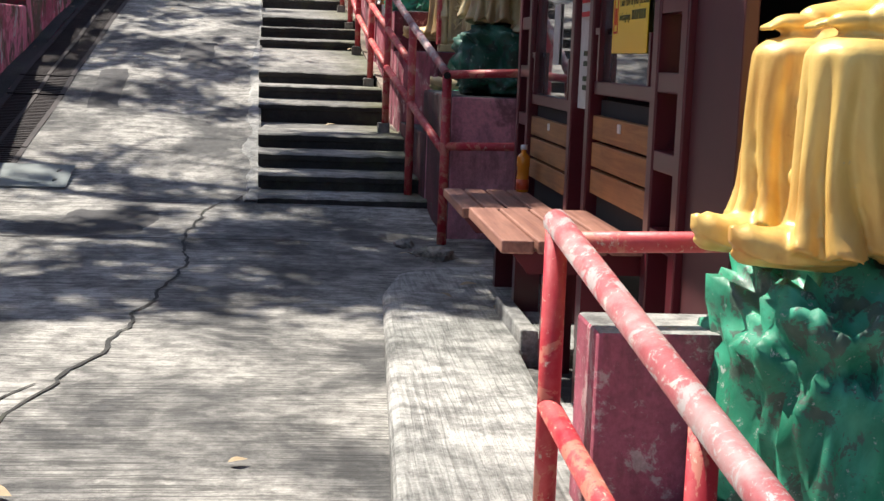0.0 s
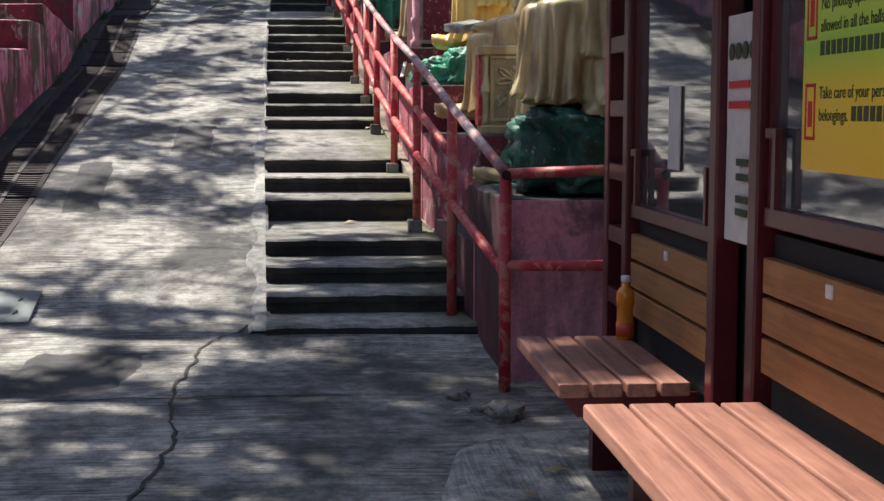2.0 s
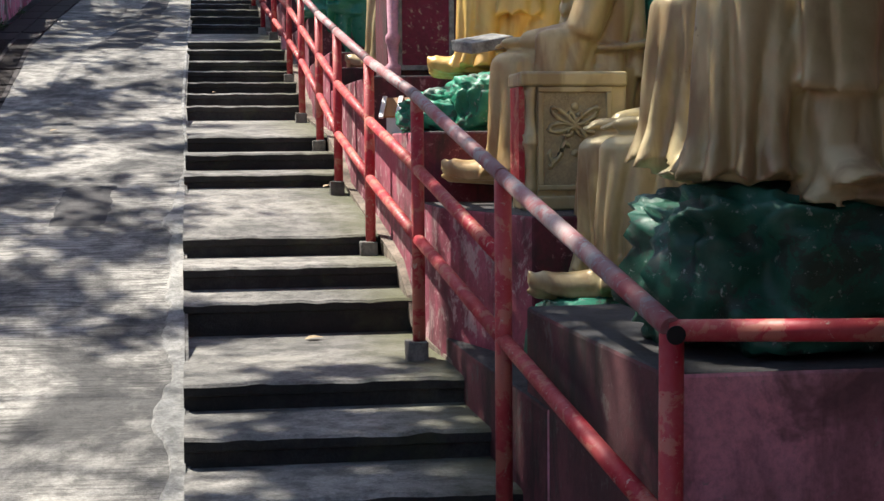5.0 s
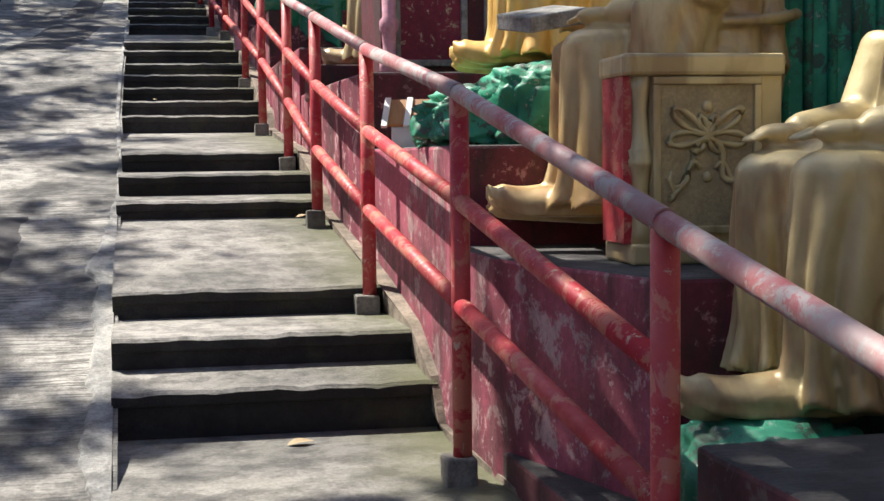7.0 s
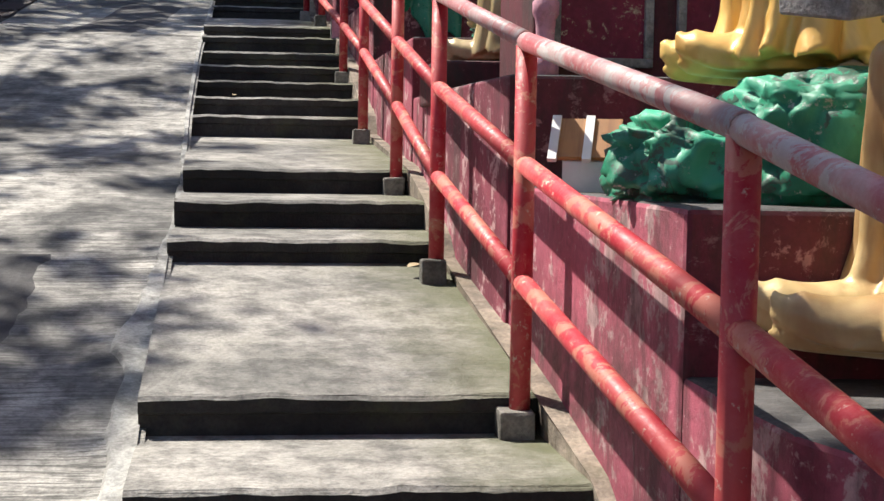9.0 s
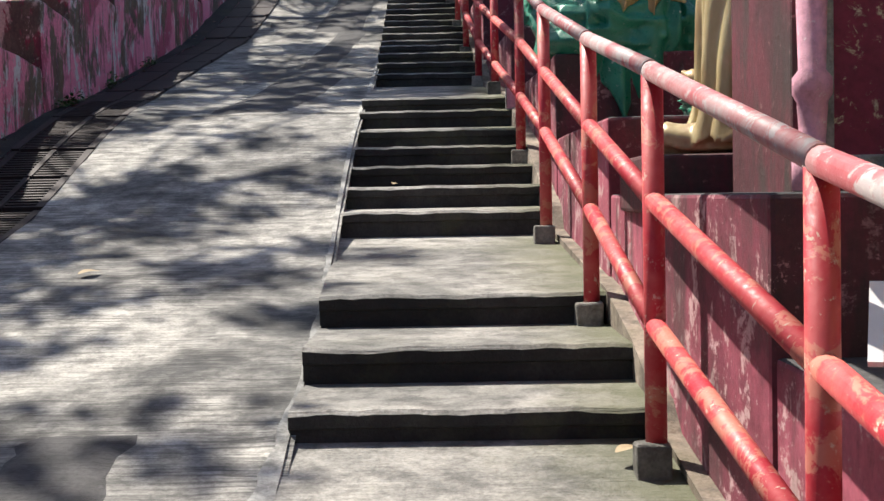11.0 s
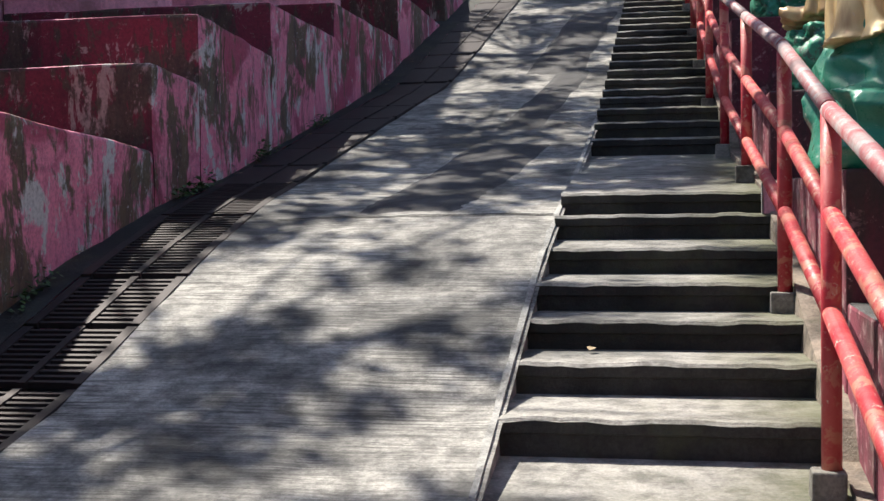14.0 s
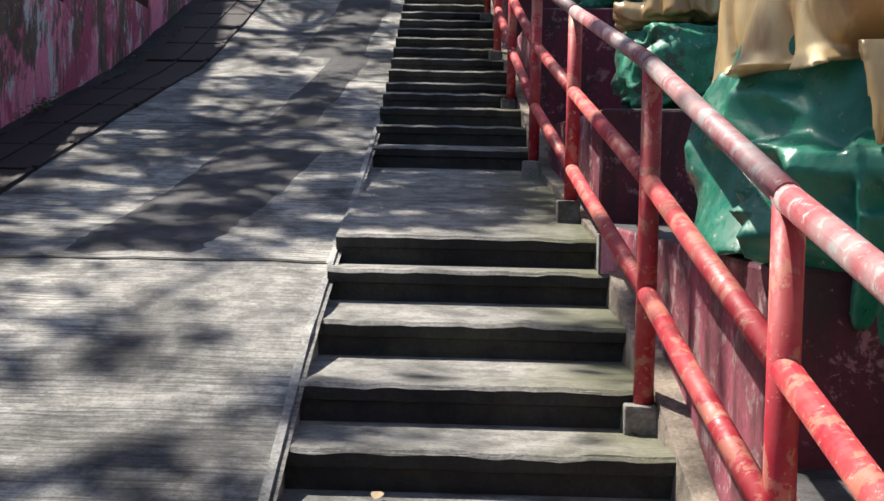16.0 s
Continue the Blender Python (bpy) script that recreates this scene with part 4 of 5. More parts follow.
# green beast carrying a gold rider
def cloth(bm, a, b, drop, folds, amp, seed, point=0.0, out=(0, -1, 0), thick=0.028):
    """A thick hanging cloth from the line a-b: ripples grow towards an uneven hem."""
    a, b, out = Vector(a), Vector(b), Vector(out)
    nu, nv = 60, 22
    sides = []
    for t in (0.0, thick):
        grid = []
        for j in range(nv + 1):
            w = j / nv
            row = []
            for i in range(nu + 1):
                u = i / nu
                fall = drop * w * (1 + point * (math.sin(math.pi * u) ** 0.7 - 0.6)) * (1 + 0.12 * math.sin(folds * 2 * math.pi * u + seed))
                wave = abs(math.sin(folds * math.pi * u + seed + 0.9 * noise.noise(Vector((u * 2, w, seed))))) ** 0.6 - 0.5
                p = a.lerp(b, u) + out * (amp * (0.15 + w ** 0.8) * wave * 2 + 0.06 * w * (1 - w) + t) - Vector((0, 0, fall))
                p += (b - a) * (0.05 * w * math.sin(folds * 2 * math.pi * u + seed + 1.2))
                row.append(bm.verts.new(p))
            grid.append(row)
        sides.append(grid)
    for g, flip in zip(sides, (False, True)):
        for r0, r1 in zip(g, g[1:]):
            for i in range(nu):
                q = (r0[i], r0[i + 1], r1[i + 1], r1[i])
                bm.faces.new(q[::-1] if flip else q)
    g, k_ = sides
    border = [(j, 0) for j in range(nv)] + [(nv, i) for i in range(nu)] + [(j, nu) for j in range(nv, 0, -1)] + [(0, i) for i in range(nu, 0, -1)]
    for (j0, i0), (j1, i1) in zip(border, border[1:] + border[:1]):
        bm.faces.new((g[j0][i0], g[j1][i1], k_[j1][i1], k_[j0][i0]))


beast_bm = bmesh.new()
blob(beast_bm, (0.05, 0.22, 0.32), (0.42, 0.40, 0.22), seed=2.0, rough=0.35)
blob(beast_bm, (-0.05, -0.12, 0.12), (0.34, 0.24, 0.17), seed=7.0, rough=0.6)
blob(beast_bm, (-0.30, 0.30, 0.20), (0.12, 0.16, 0.22), seed=3.0, rough=0.5)
blob(beast_bm, (0.30, -0.05, 0.14), (0.18, 0.20, 0.18), seed=9.0, rough=0.4)
robe(beast_bm, 0.56, 0.02, 5, 0.38, 1.3, (0.0, 0.22), (-0.04, 0.20), (0.30, 0.42), (0.36, 0.46), 0.6)
cloth(beast_bm, (-0.24, -0.26, 0.26), (0.20, -0.28, 0.30), 0.44, 2.5, 0.04, 2.1, 0.7)
beast = tagged(part("beast_statue", beast_bm, M_GREEN_GLOSS), "glossy green painted beast statue carrying a rider", "statue")
fuse = beast.modifiers.new("fuse", "REMESH")
fuse.mode, fuse.voxel_size, fuse.use_smooth_shade = "VOXEL", 0.010, True
beast.matrix_world = pose(1.22, 4.72, 1.505, 0, 0, 4)
rb = bmesh.new()
cloth(rb, (-0.24, -0.26, 0.46), (0.26, -0.30, 0.46), 0.22, 3.5, 0.05, 0.7, 0.45)
robe(rb, 0.66, 0.38, 7, 0.55, 3.3, (-0.24, 0.40), (-0.27, 0.36), (0.10, 0.12), (0.08, 0.11), 1.5)
robe(rb, 0.62, 0.42, 9, 0.25, 2.1, (0.02, 0.12), (0.0, 0.12), (0.36, 0.30), (0.34, 0.38))
for s_ in (-1, 1):
    limb(rb, (0.06, 0.12 + 0.22 * s_, 0.58), (-0.26, 0.10 + 0.26 * s_, 0.56), 0.12, 0.10)
    robe(rb, 0.90, 0.58, 7, 0.4, 3.0 + s_, (-0.02, 0.10 + 0.28 * s_), (-0.12, 0.10 + 0.28 * s_), (0.10, 0.08), (0.14, 0.06), 1.5, 64)
robe(rb, 1.15, 0.54, 9, 0.2, 8.4, (0.06, 0.1), (0.04, 0.1), (0.14, 0.2), (0.24, 0.26))
limb(rb, (0.06, 0.1, 1.12), (0.05, 0.1, 1.22), 0.055, 0.05)
blob(rb, (0.05, 0.1, 1.31), (0.10, 0.095, 0.13))
rider = tagged(part("rider_statue", rb, M_GOLD), "gold robed rider statue seated on a green beast", "statue")
fuse = rider.modifiers.new("fuse", "REMESH")
fuse.mode, fuse.voxel_size, fuse.use_smooth_shade = "VOXEL", 0.009, True
rider.matrix_world = pose(1.22, 4.72, 1.505, 0, 0, 4)

# upper terraces
for k, (x, y, z, mt) in enumerate(((1.42, 7.3, 1.95, GOLD), (1.34, 9.7, 2.6, YELL), (1.25, 12.0, 3.3, DULL))):
    rock(x - 0.3, y, z - 0.01, z + 0.36, 0.30, 0.34, M_GREEN, 33.0 + k * 5, "green painted rock under an upper statue", 0.3)
    seated_figure(x, y, z + 0.34, -5, mt, 1.0, 20.0 + k, 0.47, "gold seated robed statue on an upper terrace")

# green fence panel and shrubs behind the throne
fence = tagged(new("fence_panel"), "green ribbed metal fence panel behind the statues", "fence")
fence.location = (2.06, -1.25, 0.2)
part("sheet", box(0, 0.7, 0.0, 0.012, 0, 1.5), M_GREEN, fence)
for k in range(9):
    part("rib", pipe([(0.03 + 0.08 * k, -0.008, 0.0), (0.03 + 0.08 * k, -0.008, 1.5)], 0.016, 8), M_GREEN, fence)
rnd = random.Random(5)
verts, faces = [], []
for _ in range(5200):
    c = Vector((rnd.uniform(2.5, 4.2), rnd.uniform(-3.6, 5.5), 0))
    c.z = lerp([(-4, 0.0), (5.5, 1.4)], c.y) + abs(rnd.gauss(0.75, 0.55))
    leaf_quad(verts, faces, c, rnd.uniform(0.06, 0.14), rnd)
tagged(stuff_mesh("shrubs", verts, faces, plain("bright_leaf", (0.10, 0.26, 0.03), 0.5, 0.0, 0.4, 3.0)), "bright green leafy shrubs behind the statues", "shrub", kind="stuff")

# ---- roadside shelter with benches ----
SX = 1.58
M_GLASS, gn, gl = material("window_glass")
gb = gn["Principled BSDF"]
gb.inputs["Base Color"].default_value = (0.10, 0.11, 0.12, 1)
gb.inputs["Roughness"].default_value = 0.04
gb.inputs["Transmission Weight"].default_value = 0.35
gb.inputs["Coat Weight"].default_value = 1.0
gb.inputs["Coat Roughness"].default_value = 0.02
M_PAPER = plain("paper", (0.62, 0.60, 0.55), 0.7, 0.0, 0.2, 20)
M_INK = plain("ink", (0.05, 0.07, 0.03), 0.8, 0.0, 0.1)
M_REDINK = plain("red_ink", (0.55, 0.03, 0.03), 0.7, 0.0, 0.1)
M_JUICE = plain("orange_drink", (0.75, 0.26, 0.02), 0.15, 0.0, 0.15, 30)
M_LABEL = plain("bottle_label", (0.70, 0.10, 0.03), 0.35, 0.0, 0.2, 40)

shelter = tagged(new("shelter"), "dark red enamelled steel shelter with glazed bays", "shelter", kind="structure")
PAIRS = ((-4.94, -5.27), (-6.42, -6.79), (-7.83, -8.16))
for a, b in PAIRS:
    for y in (a, b):
        part("post", box(SX - 0.035, SX + 0.04, y - 0.036, y + 0.036, -1.08, 1.4, bevel=0.006), M_FRAME, shelter)
    if a != -6.42:
        for k in range(8):
            z = -0.40 + 0.24 * k
            part("rung", box(SX - 0.03, SX + 0.03, b + 0.037, a - 0.037, z, z + 0.062, bevel=0.004), M_FRAME, shelter)
part("side_panel", box(SX - 0.01, SX + 0.03, -8.64, -8.197, -1.08, 1.4, bevel=0.004), M_PANEL, shelter, "plain maroon side panel")
# Roof slab is out of view, added and sized to shade the bays
part("roof", box(0.62, 4.4, -8.12, -4.6, 1.40, 1.50, bevel=0.01), M_PANEL, shelter)
# Black sheets stand for the unlit interior and the openings below the benches
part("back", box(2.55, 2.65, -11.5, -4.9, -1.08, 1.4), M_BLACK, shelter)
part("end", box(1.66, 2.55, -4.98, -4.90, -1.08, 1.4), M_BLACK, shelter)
part("dark_opening", box(SX + 0.06, SX + 0.09, -8.2, -4.98, -1.08, 0.06), M_BLACK, shelter, "black sheet for the shaded openings below the benches")


def window_bay(y0, y1, sill):
    w = part("window", add_box(add_box(add_box(box(SX - 0.02, SX + 0.05, y0, y1, sill, sill + 0.05, bevel=0.004), SX - 0.01, SX + 0.03, y0, y0 + 0.03, sill + 0.05, 1.39), SX - 0.01, SX + 0.03, y1 - 0.03, y1, sill + 0.05, 1.39),
                             SX - 0.03, SX + 0.0, y0 + 0.03, y0 + 0.055, sill + 0.05, sill + 0.22), M_FRAME, shelter)
    p = part("pane", box(SX + 0.005, SX + 0.013, y0 + 0.03, y1 - 0.03, sill + 0.05, 1.38), M_GLASS, w, "reflecting window glass")
    p.visible_shadow = False
    part("stay", box(SX - 0.03, SX - 0.012, y1 - 0.11, y1 - 0.085, sill + 0.05, sill + 0.25), M_FRAME, w)
    part("stay", box(SX - 0.03, SX - 0.012, y1 - 0.085, y1 - 0.03, sill + 0.225, sill + 0.25), M_FRAME, w)


window_bay(-7.78, -6.84, 0.045)
window_bay(-6.37, -5.32, -0.045)


def bench(y0, y1, top, x0, x1, lit):
    b = tagged(new("bench"), "slatted reddish-brown bench fixed below the shelter windows", "bench", "benches in the shelter")
    b.location = ((x0 + x1) / 2, (y0 + y1) / 2, top)
    w = (x1 - x0 - 3 * 0.012) / 4
    h = (y1 - y0) / 2
    for k in range(4):
        xa = -(x1 - x0) / 2 + k * (w + 0.012)
        part("plank", box(xa, xa + w, -h + 0.004 * (k % 2), h - 0.003 * k, -0.042, 0.0, bevel=0.006), M_SLAT, b)
    for s in (-1, 1):
        bm = bmesh.new()
        y = s * (h - 0.07)
        vs = [(-0.19, y, -0.043), (0.24, y, -0.043), (0.24, y, -0.115), (-0.13, y, -0.115)]
        a = [bm.verts.new(v) for v in vs]
        c = [bm.verts.new((v[0], v[1] + 0.012, v[2])) for v in vs]
        bm.faces.new(a)
        bm.faces.new(c[::-1])
        for i in range(4):
            bm.faces.new((a[i], c[i], c[(i + 1) % 4], a[(i + 1) % 4]))
        part("bracket", bm, M_FRAME, b, "dark red steel bracket plate")
    part("leg", box(0.05, 0.16, -h + 0.09, -h + 0.16, -0.62, -0.115), M_FRAME, b)
    part("leg", box(0.05, 0.16, h - 0.16, h - 0.09, -0.62, -0.115), M_FRAME, b)
    return b


bench(-7.835, -6.89, -0.398, 1.09, 1.545, True)
bench(-6.30, -5.41, -0.467, 1.13, 1.53, False)


def backrest(y0, y1, top):
    r = tagged(new("backrest"), "three varnished brown wooden back boards on black backing", "backrest", "backrests in the shelter")
    r.location = (SX, (y0 + y1) / 2, top)
    h = (y1 - y0) / 2
    for k in range(3):
        part("board", box(-0.016, 0.012, -h, h, -0.092 - 0.104 * k, -0.104 * k, bevel=0.004), M_BACK, r)
    # near-black sheet that shows through the gaps between the boards
    part("backing", box(0.014, 0.055, -h, h, -0.42, 0.06), M_BLACK, r, "black sheet behind the boards")
    part("badge", box(-0.022, -0.015, -0.02, 0.02, -0.045, -0.012, bevel=0.003), M_PAPER, r, "small pale oval badge")


backrest(-7.785, -6.835, -0.035)
backrest(-6.375, -5.315, -0.105)


def flat_text(words, size, mat, parent, y, z, x):
    c = bpy.data.curves.new("words", "FONT")
    c.body = words
    c.size = size
    c.extrude = 0.0004
    tmp = bpy.data.objects.new("words", c)
    scene.collection.objects.link(tmp)
    bpy.context.view_layer.update()
    me = bpy.data.meshes.new_from_object(tmp.evaluated_get(bpy.context.evaluated_depsgraph_get()))
    bpy.data.objects.remove(tmp)
    me.materials.clear()
    me.materials.append(mat)
    ob = new("words", me)
    ob.parent = parent
    ob.matrix_basis = Matrix.Translation((x, y, z)) @ Matrix(((0, 0, -1, 0), (-1, 0, 0, 0), (0, 1, 0, 0), (0, 0, 0, 1)))
    return ob


# visitor notice in the first window
pm, pn, pl = material("notice_print")
tc = pn.new("ShaderNodeTexCoord")
sp = pn.new("ShaderNodeSeparateXYZ")
pl.new(tc.outputs["Object"], sp.inputs[0])
mr = pn.new("ShaderNodeMapRange")
mr.inputs["From Min"].default_value = 0.0
mr.inputs["From Max"].default_value = 0.66
pl.new(sp.outputs["Z"], mr.inputs["Value"])
pcol = ramp(pn, pl, mr.outputs[0], [(0.0, (0.82, 0.50, 0.02)), (0.28, (0.80, 0.60, 0.03)), (0.42, (0.35, 0.62, 0.05)), (0.62, (0.55, 0.70, 0.08)), (1.0, (0.75, 0.70, 0.12))])
finish(pn, pl, pcol, 0.35)
notice = tagged(new("notice"), "yellow and green visitor notice behind the shelter window", "notice")
notice.location = (SX - 0.012, -7.35, 0.20)
part("sheet", box(0.0, 0.003, -0.27, 0.265, 0.0, 0.66), pm, notice)
for z, words in ((0.545, "Keep quiet and polite."), (0.365, "No photograph or video"), (0.315, "allowed in all the halls."), (0.165, "Take care of your personal"), (0.115, "belongings.")):
    flat_text(words, 0.040, M_INK, notice, 0.155, z, -0.0012)
for y0, n_, z in ((0.155, 11, 0.495), (0.155, 11, 0.262), (-0.04, 6, 0.115)):
    for k in range(n_):
        part("glyph_bar", box(-0.0015, 0.0, y0 - 0.034 * k - 0.024, y0 - 0.034 * k, z, z + 0.032), M_INK, notice)
for z, hgt in ((0.50, 0.13), (0.30, 0.14), (0.07, 0.13)):
    f = bmesh.new()
    for a in ((0.18, 0.245, z, z + 0.008), (0.18, 0.245, z + hgt - 0.008, z + hgt), (0.18, 0.188, z, z + hgt), (0.237, 0.245, z, z + hgt)):
        add_box(f, -0.0015, 0.0, a[0], a[1], a[2], a[3])
    add_box(f, -0.0015, 0.0, 0.20, 0.225, z + 0.03, z + hgt - 0.04)
    part("icon", f, M_REDINK, notice, "red pictogram outline")

poster = tagged(new("paper_notice"), "creased white paper notices taped between two shelter posts", "notice")
poster.location = (SX - 0.006, -6.605, 0.0)
part("lower_sheet", ragged(box(-0.002, 0.0, -0.13, 0.14, -0.02, 0.30), 0.004, 9), M_PAPER, poster)
part("upper_sheet", ragged(box(-0.004, -0.002, -0.135, 0.135, 0.29, 0.60), 0.004, 9), M_PAPER, poster)
part("top_sheet", box(-0.003, 0.0, -0.13, 0.13, 0.72, 1.1), M_PAPER, poster, "yellowed paper sheet")
for k in range(4):
    part("icon", pipe([(-0.010, 0.085 - 0.06 * k, 0.50), (-0.0085, 0.085 - 0.06 * k, 0.50)], 0.024, 16), M_INK, poster)
for z, mt in ((0.40, M_REDINK), (0.345, M_REDINK), (0.19, M_INK), (0.15, M_INK), (0.09, M_INK), (0.055, M_INK)):
    part("text_bar", box(-0.011, -0.009, -0.085, 0.10 if mt is M_REDINK else 0.02, z, z + 0.02), mt, poster)
sheet3 = tagged(part("leaflet", box(SX - 0.004, SX + 0.001, -5.93, -5.79, 0.15, 0.42), M_PAPER), "white printed leaflet behind the far window", "notice")


def bottle(x, y, z):
    b = tagged(new("bottle"), "orange juice bottle with a white cap on a bench", "bottle")
    b.location = (x, y, z)
    prof = [(0.0, 0.026), (0.006, 0.031), (0.05, 0.031), (0.055, 0.029), (0.12, 0.029), (0.125, 0.032), (0.165, 0.032), (0.180, 0.024), (0.190, 0.0125), (0.205, 0.0125)]
    part("body", pipe([(0, 0, h) for h, _ in prof], [r for _, r in prof], 20), M_JUICE, b)
    part("label", pipe([(0, 0, 0.012), (0, 0, 0.062)], [0.0316, 0.0316], 20), M_LABEL, b, "red and orange printed label")
    part("cap", pipe([(0, 0, 0.204), (0, 0, 0.206), (0, 0, 0.226), (0, 0, 0.228)], [0.012, 0.0165, 0.0165, 0.013], 18), M_WHITE, b, "white screw cap")


bottle(1.505, -5.50, -0.467)

# ---- apron beside the shelter, lower handrail, low wall ----
bm = slab([(0.70, -9.25), (0.80, -6.6), (0.83, -5.75), (0.93, -5.2), (1.15, -4.95), (1.55, -4.9), (1.72, -6.95), (1.30, -6.95), (1.27, -7.78), (1.72, -7.78), (1.72, -9.25)], -1.3, -0.925, 0.03)
bmesh.ops.triangulate(bm, faces=[f for f in bm.faces if len(f.verts) > 4])
tagged(part("pavement", bm, M_APRON), "pale raised concrete apron with rounded edge", "pavement", kind="structure")
bm = ragged(slab([(0.72, -10.6), (0.70, -9.26), (1.72, -9.26), (1.72, -10.6)], -1.3, -0.97, 0.02), 0.004, 5)
tagged(part("pavement", bm, M_APRON), "lower pale concrete apron step", "pavement", kind="structure")
tagged(part("planter_bed", ragged(box(1.27, 1.75, -7.8, -6.93, -1.2, -1.02), 0.01, 7), M_PATCH), "dark soil bed under the bench", "ground", kind="structure")
kb = bmesh.new()
add_box(kb, 1.30, 1.37, -6.95, -6.2, -1.0, -0.86, bevel=0.01)
tagged(part("kerb", ragged(kb, 0.006, 9), M_MORTAR), "low concrete kerb edging the soil bed", "kerb", kind="structure")
rubble_rnd = random.Random(8)
for k in range(5):
    x, y = 1.05 + 0.04 * k + rubble_rnd.uniform(-0.06, 0.06), -4.45 - 0.09 * k + rubble_rnd.uniform(-0.1, 0.1)
    bm = bmesh.new()
    bmesh.ops.create_icosphere(bm, subdivisions=3, radius=1.0)
    r = rubble_rnd.uniform(0.05, 0.12)
    for v in bm.verts:
        v.co = Vector((x, y, road_z(y) + 0.0)) + Vector((v.co.x * r, v.co.y * r * 1.2, max(-0.3, v.co.z) * r * 0.6)) * (1 + 0.4 * noise.noise(v.co * 1.9 + Vector((k, 0, 0))))
    tagged(part("concrete_lump", bm, M_BLOCK), "rough lump of grey concrete at the wall's foot", "rubble", "lumps at the wall's foot")

lower_rail = tagged(new("handrail"), "red and pink worn pipe handrail by the apron", "railing")
P0, P1 = Vector((1.08, -8.85, -0.235)), Vector((1.335, -11.6, -0.81))
for u in (0.0, 0.36, 0.9):
    p = P0.lerp(P1, u)
    part("post", pipe([(p.x, p.y, p.z - 0.86), tuple(p)], 0.028), M_RAIL, lower_rail)
part("top_rail", pipe([tuple(P0 + Vector((0, 0.02, 0.018))), tuple(P0.lerp(P1, 0.5) + Vector((0, 0, 0.012))), tuple(P1)], 0.032), M_GREYRAIL, lower_rail, "top rail worn to grey pink")
part("lower_rail", pipe([tuple(P0 - Vector((0, 0, 0.43))), tuple(P1 - Vector((0, 0, 0.43)))], 0.028), M_RAIL, lower_rail)
part("cross_rail", pipe([tuple(P0 - Vector((0, 0, 0.03))), (2.1, -8.78, -0.25)], 0.026), M_RAIL, lower_rail)

bm = box(1.165, 2.5, -8.98, -8.72, -1.3, -0.455, bevel=0.012)
for f in bm.faces:
    if f.normal.z > 0.8:
        f.material_index = 1
tagged(part("low_wall", bm, [M_WALL_R, M_MORTAR]), "low peeling pink wall with a concrete top", "wall", kind="structure")
tagged(part("low_ledge", ragged(box(1.30, 2.5, -12.5, -8.99, -1.5, -0.86, bevel=0.02), 0.006, 6), [M_MORTAR]), "grey concrete ledge below the low wall", "ledge", kind="structure")


# ---- road patches, cracks, litter ----
def on_road(x, y, up):
    return (x, y, road_z(y) + noise.noise(Vector((x * 1.3, y * 1.3, 3.1))) * 0.012 + noise.noise(Vector((x * 6, y * 6, 1.7))) * 0.006 + up)


def road_patch(x0, x1, y0, y1, mat, seed, skew=0.0, up=0.007):
    bm = bmesh.new()
    nx, ny = max(2, int((x1 - x0) / 0.07)), max(2, int((y1 - y0) / 0.1))
    grid = []
    for j in range(ny + 1):
        row = []
        for i in range(nx + 1):
            u, w = i / nx, j / ny
            y = y0 + (y1 - y0) * w + 0.05 * noise.noise(Vector((u * 5, seed, j == 0)))
            x = x0 + (x1 - x0) * u + skew * w + 0.04 * noise.noise(Vector((seed, w * 6, i == 0)))
            edge = 0.012 if i in (0, nx) or j in (0, ny) else 0
            row.append(bm.verts.new(on_road(x, y, up - edge)))
        grid.append(row)
    for a, b in zip(grid, grid[1:]):
        for i in range(nx):
            bm.faces.new((a[i], a[i + 1], b[i + 1], b[i]))
    tagged(part("road_patch", bm, mat), "dark smooth mended patch in the concrete road", "road patch", kind="structure")


road_patch(-1.22, -0.66, 6.45, 8.7, M_PATCH, 1.0, 0.16)
road_patch(-1.0, -0.65, 9.2, 12.0, M_PATCH, 2.0, 0.1)
road_patch(-0.78, -0.42, 0.55, 1.6, M_PATCH, 3.0, -0.03)
road_patch(-1.05, -0.45, -4.25, -3.45, M_PATCH, 5.0, 0.05)
road_patch(-1.35, -1.05, -1.0, 0.3, M_PATCH, 6.0, -0.05)
road_patch(-1.15, -0.62, 11.8, 15.0, M_PATCH, 7.0, 0.1)
steel = bmesh.new()
add_box(steel, -0.55, 0.30, -0.24, 0.24, 0.0, 0.012, bevel=0.003)
for yy in (-0.1, 0.1):
    pipe_bm(steel, [(0.20, yy - 0.03, 0.014), (0.22, yy, 0.022), (0.20, yy + 0.03, 0.014)], 0.005, 8)
plate = tagged(part("steel_plate", steel, plain("galvanised_steel", (0.20, 0.225, 0.22), 0.55, 0.3, 0.3, 10)), "grey galvanised steel plate over the drain", "plate")
plate.matrix_world = pose(-1.42, -2.75, road_z(-2.75) + 0.012, 13, 0, 2)


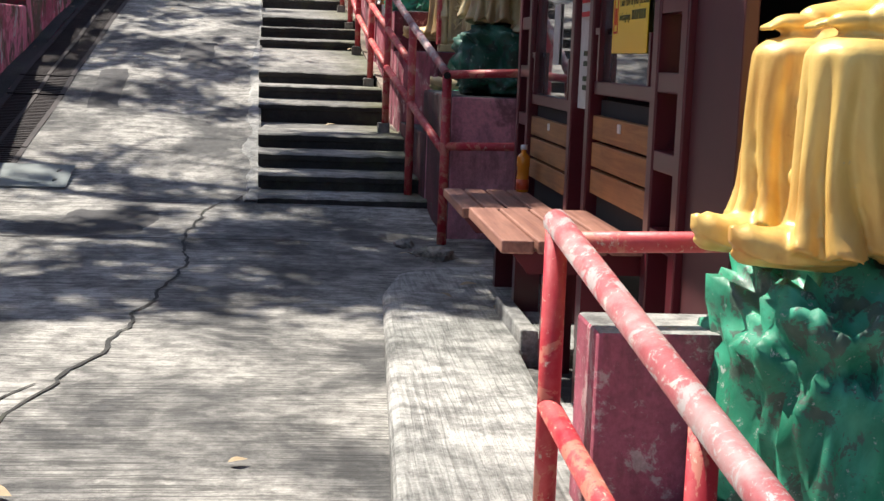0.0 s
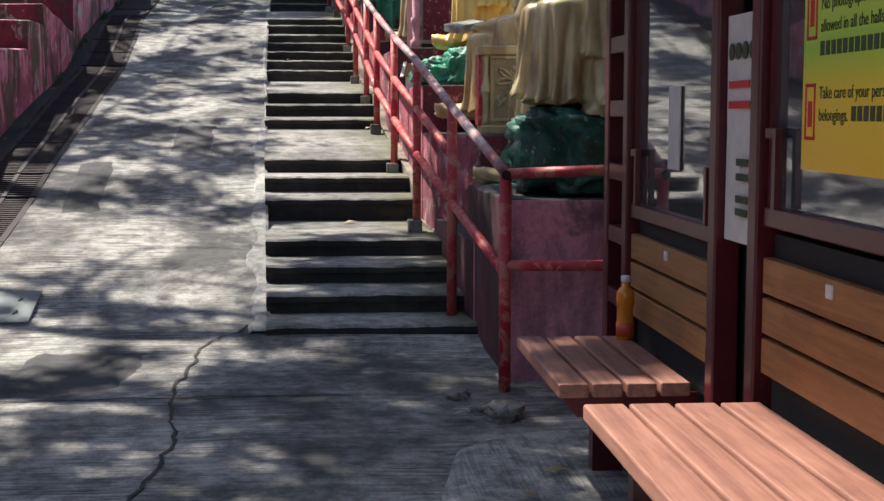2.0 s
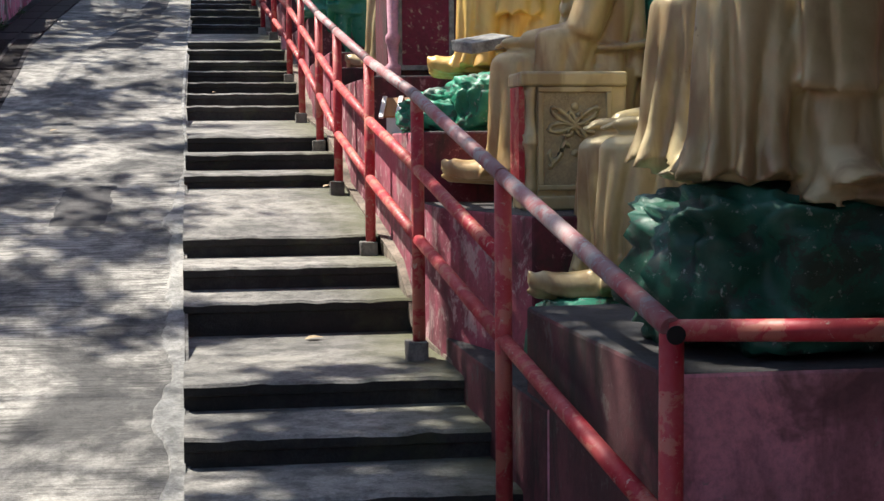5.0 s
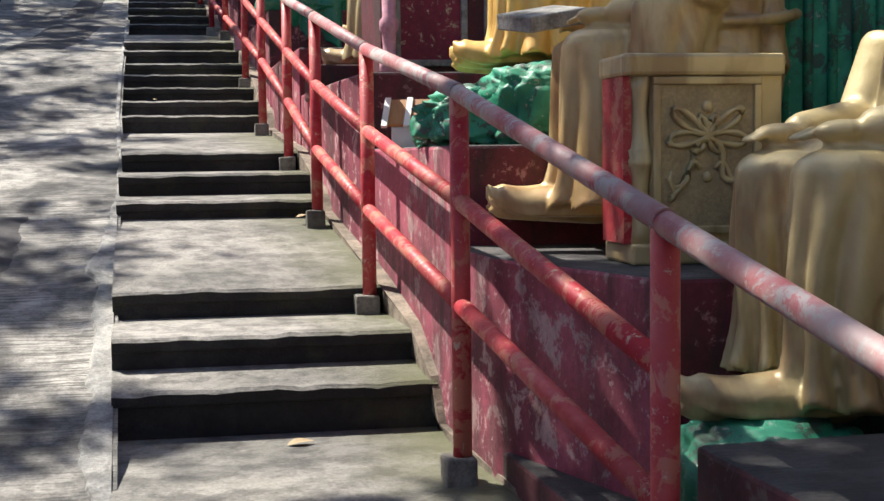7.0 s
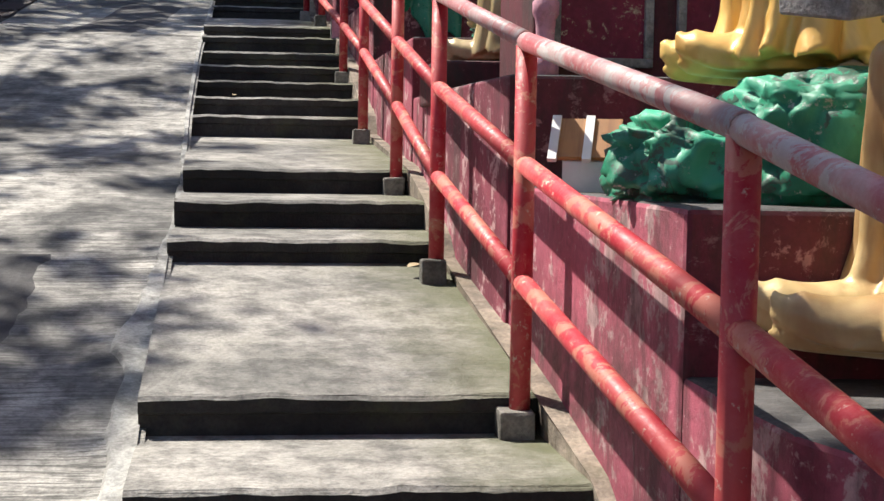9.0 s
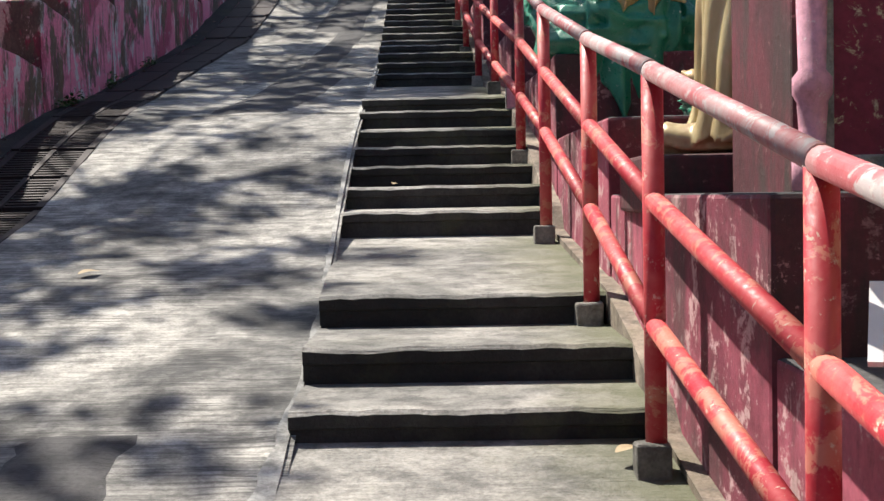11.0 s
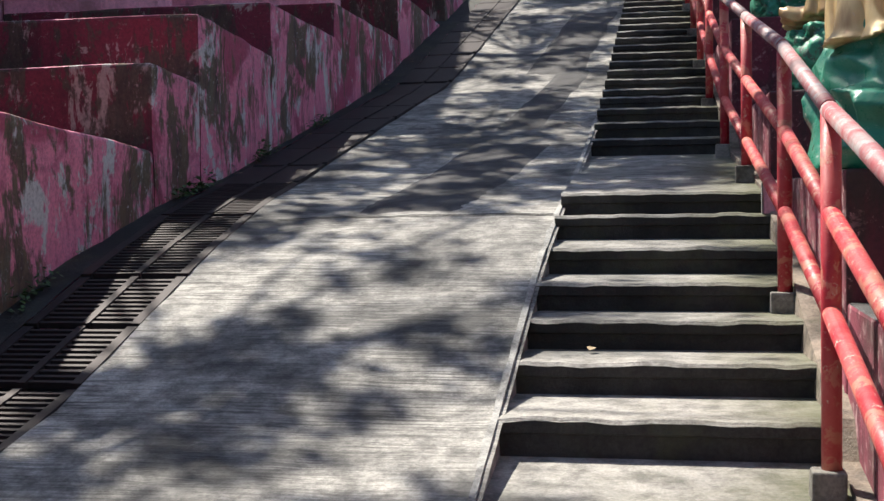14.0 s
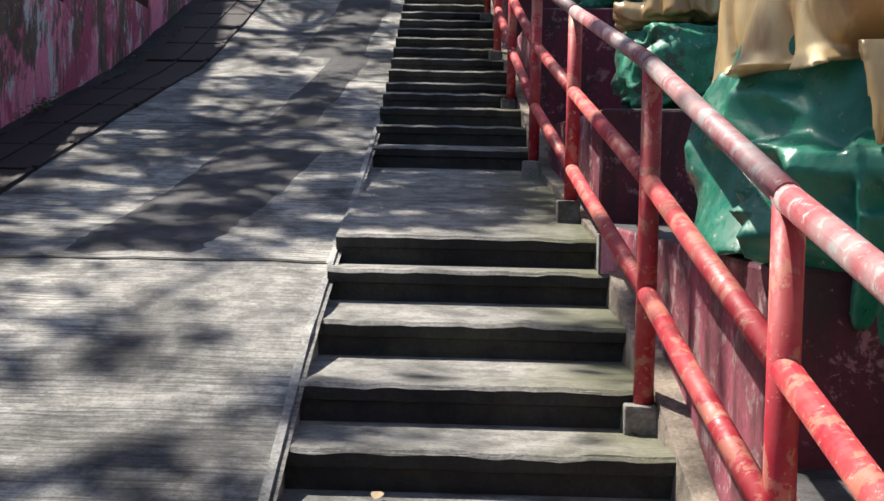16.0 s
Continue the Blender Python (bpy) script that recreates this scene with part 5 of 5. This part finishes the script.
def crack(points, seed, width=0.010):
    bm = bmesh.new()
    left, right = [], []
    n_ = 14
    for (xa, ya), (xb, yb) in zip(points, points[1:]):
        for k in range(n_):
            u = k / n_
            y = ya + (yb - ya) * u
            x = xa + (xb - xa) * u + 0.05 * noise.noise(Vector((seed, y * 4, 0))) + 0.02 * noise.noise(Vector((seed, y * 15, 5)))
            w = width * (0.6 + 0.8 * abs(noise.noise(Vector((seed + 3, y * 9, 0)))))
            left.append(bm.verts.new(on_road(x - w, y, 0.005)))
            right.append(bm.verts.new(on_road(x + w, y, 0.005)))
    for i in range(len(left) - 1):
        bm.faces.new((left[i], right[i], right[i + 1], left[i + 1]))
    tagged(part("road_crack", bm, M_SHADE_DIRT), "dark jagged crack in the concrete road", "crack", kind="structure")


crack([(0.02, -3.05), (-0.185, -3.43), (-0.22, -4.4), (-0.14, -5.0), (-0.25, -6.15), (-0.28, -6.73), (-0.45, -7.6), (-0.62, -8.8), (-0.7, -10.0)], 1.0, 0.011)
crack([(-0.45, -7.3), (-0.7, -7.9), (-0.8, -8.9)], 2.0, 0.008)
for yj, x0, x1 in ((-4.35, -1.4, 0.55), (6.4, -1.55, -0.25), (9.35, -1.5, -0.35)):
    bm = bmesh.new()
    a, b = [], []
    for k in range(60):
        x = x0 + (x1 - x0) * k / 59
        y = yj + 0.03 * noise.noise(Vector((x * 3, yj, 0)))
        a.append(bm.verts.new(on_road(x, y - 0.008, 0.005)))
        b.append(bm.verts.new(on_road(x, y + 0.008, 0.005)))
    for i in range(59):
        bm.faces.new((a[i], a[i + 1], b[i + 1], b[i]))
    tagged(part("road_joint", bm, M_BLACK), "dark joint across the concrete road", "joint", kind="structure")

M_DRY = plain("dry_leaf", (0.40, 0.30, 0.17), 0.7, 0.0, 0.4, 30)


def dry_leaf(x, y, z, size, yaw):
    bm = bmesh.new()
    rows = []
    for i in range(9):
        u = i / 8
        w = math.sin(math.pi * u ** 0.8) * 0.26
        rows.append([bm.verts.new(((u - 0.5), s * w, 0.10 * abs(s) * w + 0.06 * math.sin(u * 4))) for s in (-1, 0, 1)])
    for a, b in zip(rows, rows[1:]):
        for i in range(2):
            bm.faces.new((a[i], a[i + 1], b[i + 1], b[i]))
    ob = tagged(part("dry_leaf", bm, M_DRY), "curled pale brown fallen leaf on the concrete", "leaf", "fallen leaves")
    ob.matrix_world = Matrix.Translation((x, y, z)) @ pose(0, 0, 0, 6, -8, yaw) @ Matrix.Scale(size, 4)


dry_leaf(0.62, -0.95, -0.400, 0.09, 10)
dry_leaf(0.82, 1.32, 0.215, 0.08, 30)
dry_leaf(-1.05, 3.2, road_z(3.2) + 0.02, 0.10, 40)
dry_leaf(0.05, 4.95, 0.925, 0.06, 80)
dry_leaf(0.30, -8.2, road_z(-8.2) + 0.02, 0.06, 15)
dry_leaf(-0.32, -8.5, road_z(-8.5) + 0.02, 0.13, -30)
leaf_rnd = random.Random(21)
for k in range(26):
    y = leaf_rnd.uniform(-6, 14)
    dry_leaf(wall_x(y) + leaf_rnd.uniform(0.02, 0.14), y, road_z(y) + 0.03, leaf_rnd.uniform(0.03, 0.07), leaf_rnd.uniform(0, 360))
for k, (x, y) in enumerate(((1.25, -5.6), (1.32, -6.2), (1.1, -5.9), (1.0, -4.75))):
    dry_leaf(x, y, -0.91 if y < -4.9 else road_z(y) + 0.03, 0.09, 70 * k)

# weeds at the wall's foot
verts, faces = [], []
for _ in range(420):
    y = random.Random(_).choice([7.0, 7.25, 5.2, 8.3, 9.6, 3.6]) + leaf_rnd.gauss(0, 0.12)
    leaf_quad(verts, faces, Vector((wall_x(y) + 0.03 + abs(leaf_rnd.gauss(0, 0.035)), y, road_z(y) + 0.02 + abs(leaf_rnd.gauss(0, 0.035)))), leaf_rnd.uniform(0.02, 0.045), leaf_rnd)
tagged(stuff_mesh("weeds", verts, faces, M_LEAF), "small green weeds at the foot of the wall", "weeds", kind="stuff")

# socket box on the wall behind the handrail
socket = tagged(new("socket_box"), "small pale weathered box fixed to the retaining wall", "box")
socket.location = (0.70, 6.26, 1.36)
part("body", box(-0.03, 0.03, -0.035, 0.035, 0, 0.14, bevel=0.006), M_WALL_PINK, socket)
part("lid", box(-0.036, -0.03, -0.038, 0.038, -0.004, 0.146, bevel=0.002), M_MORTAR, socket, "grey lid")
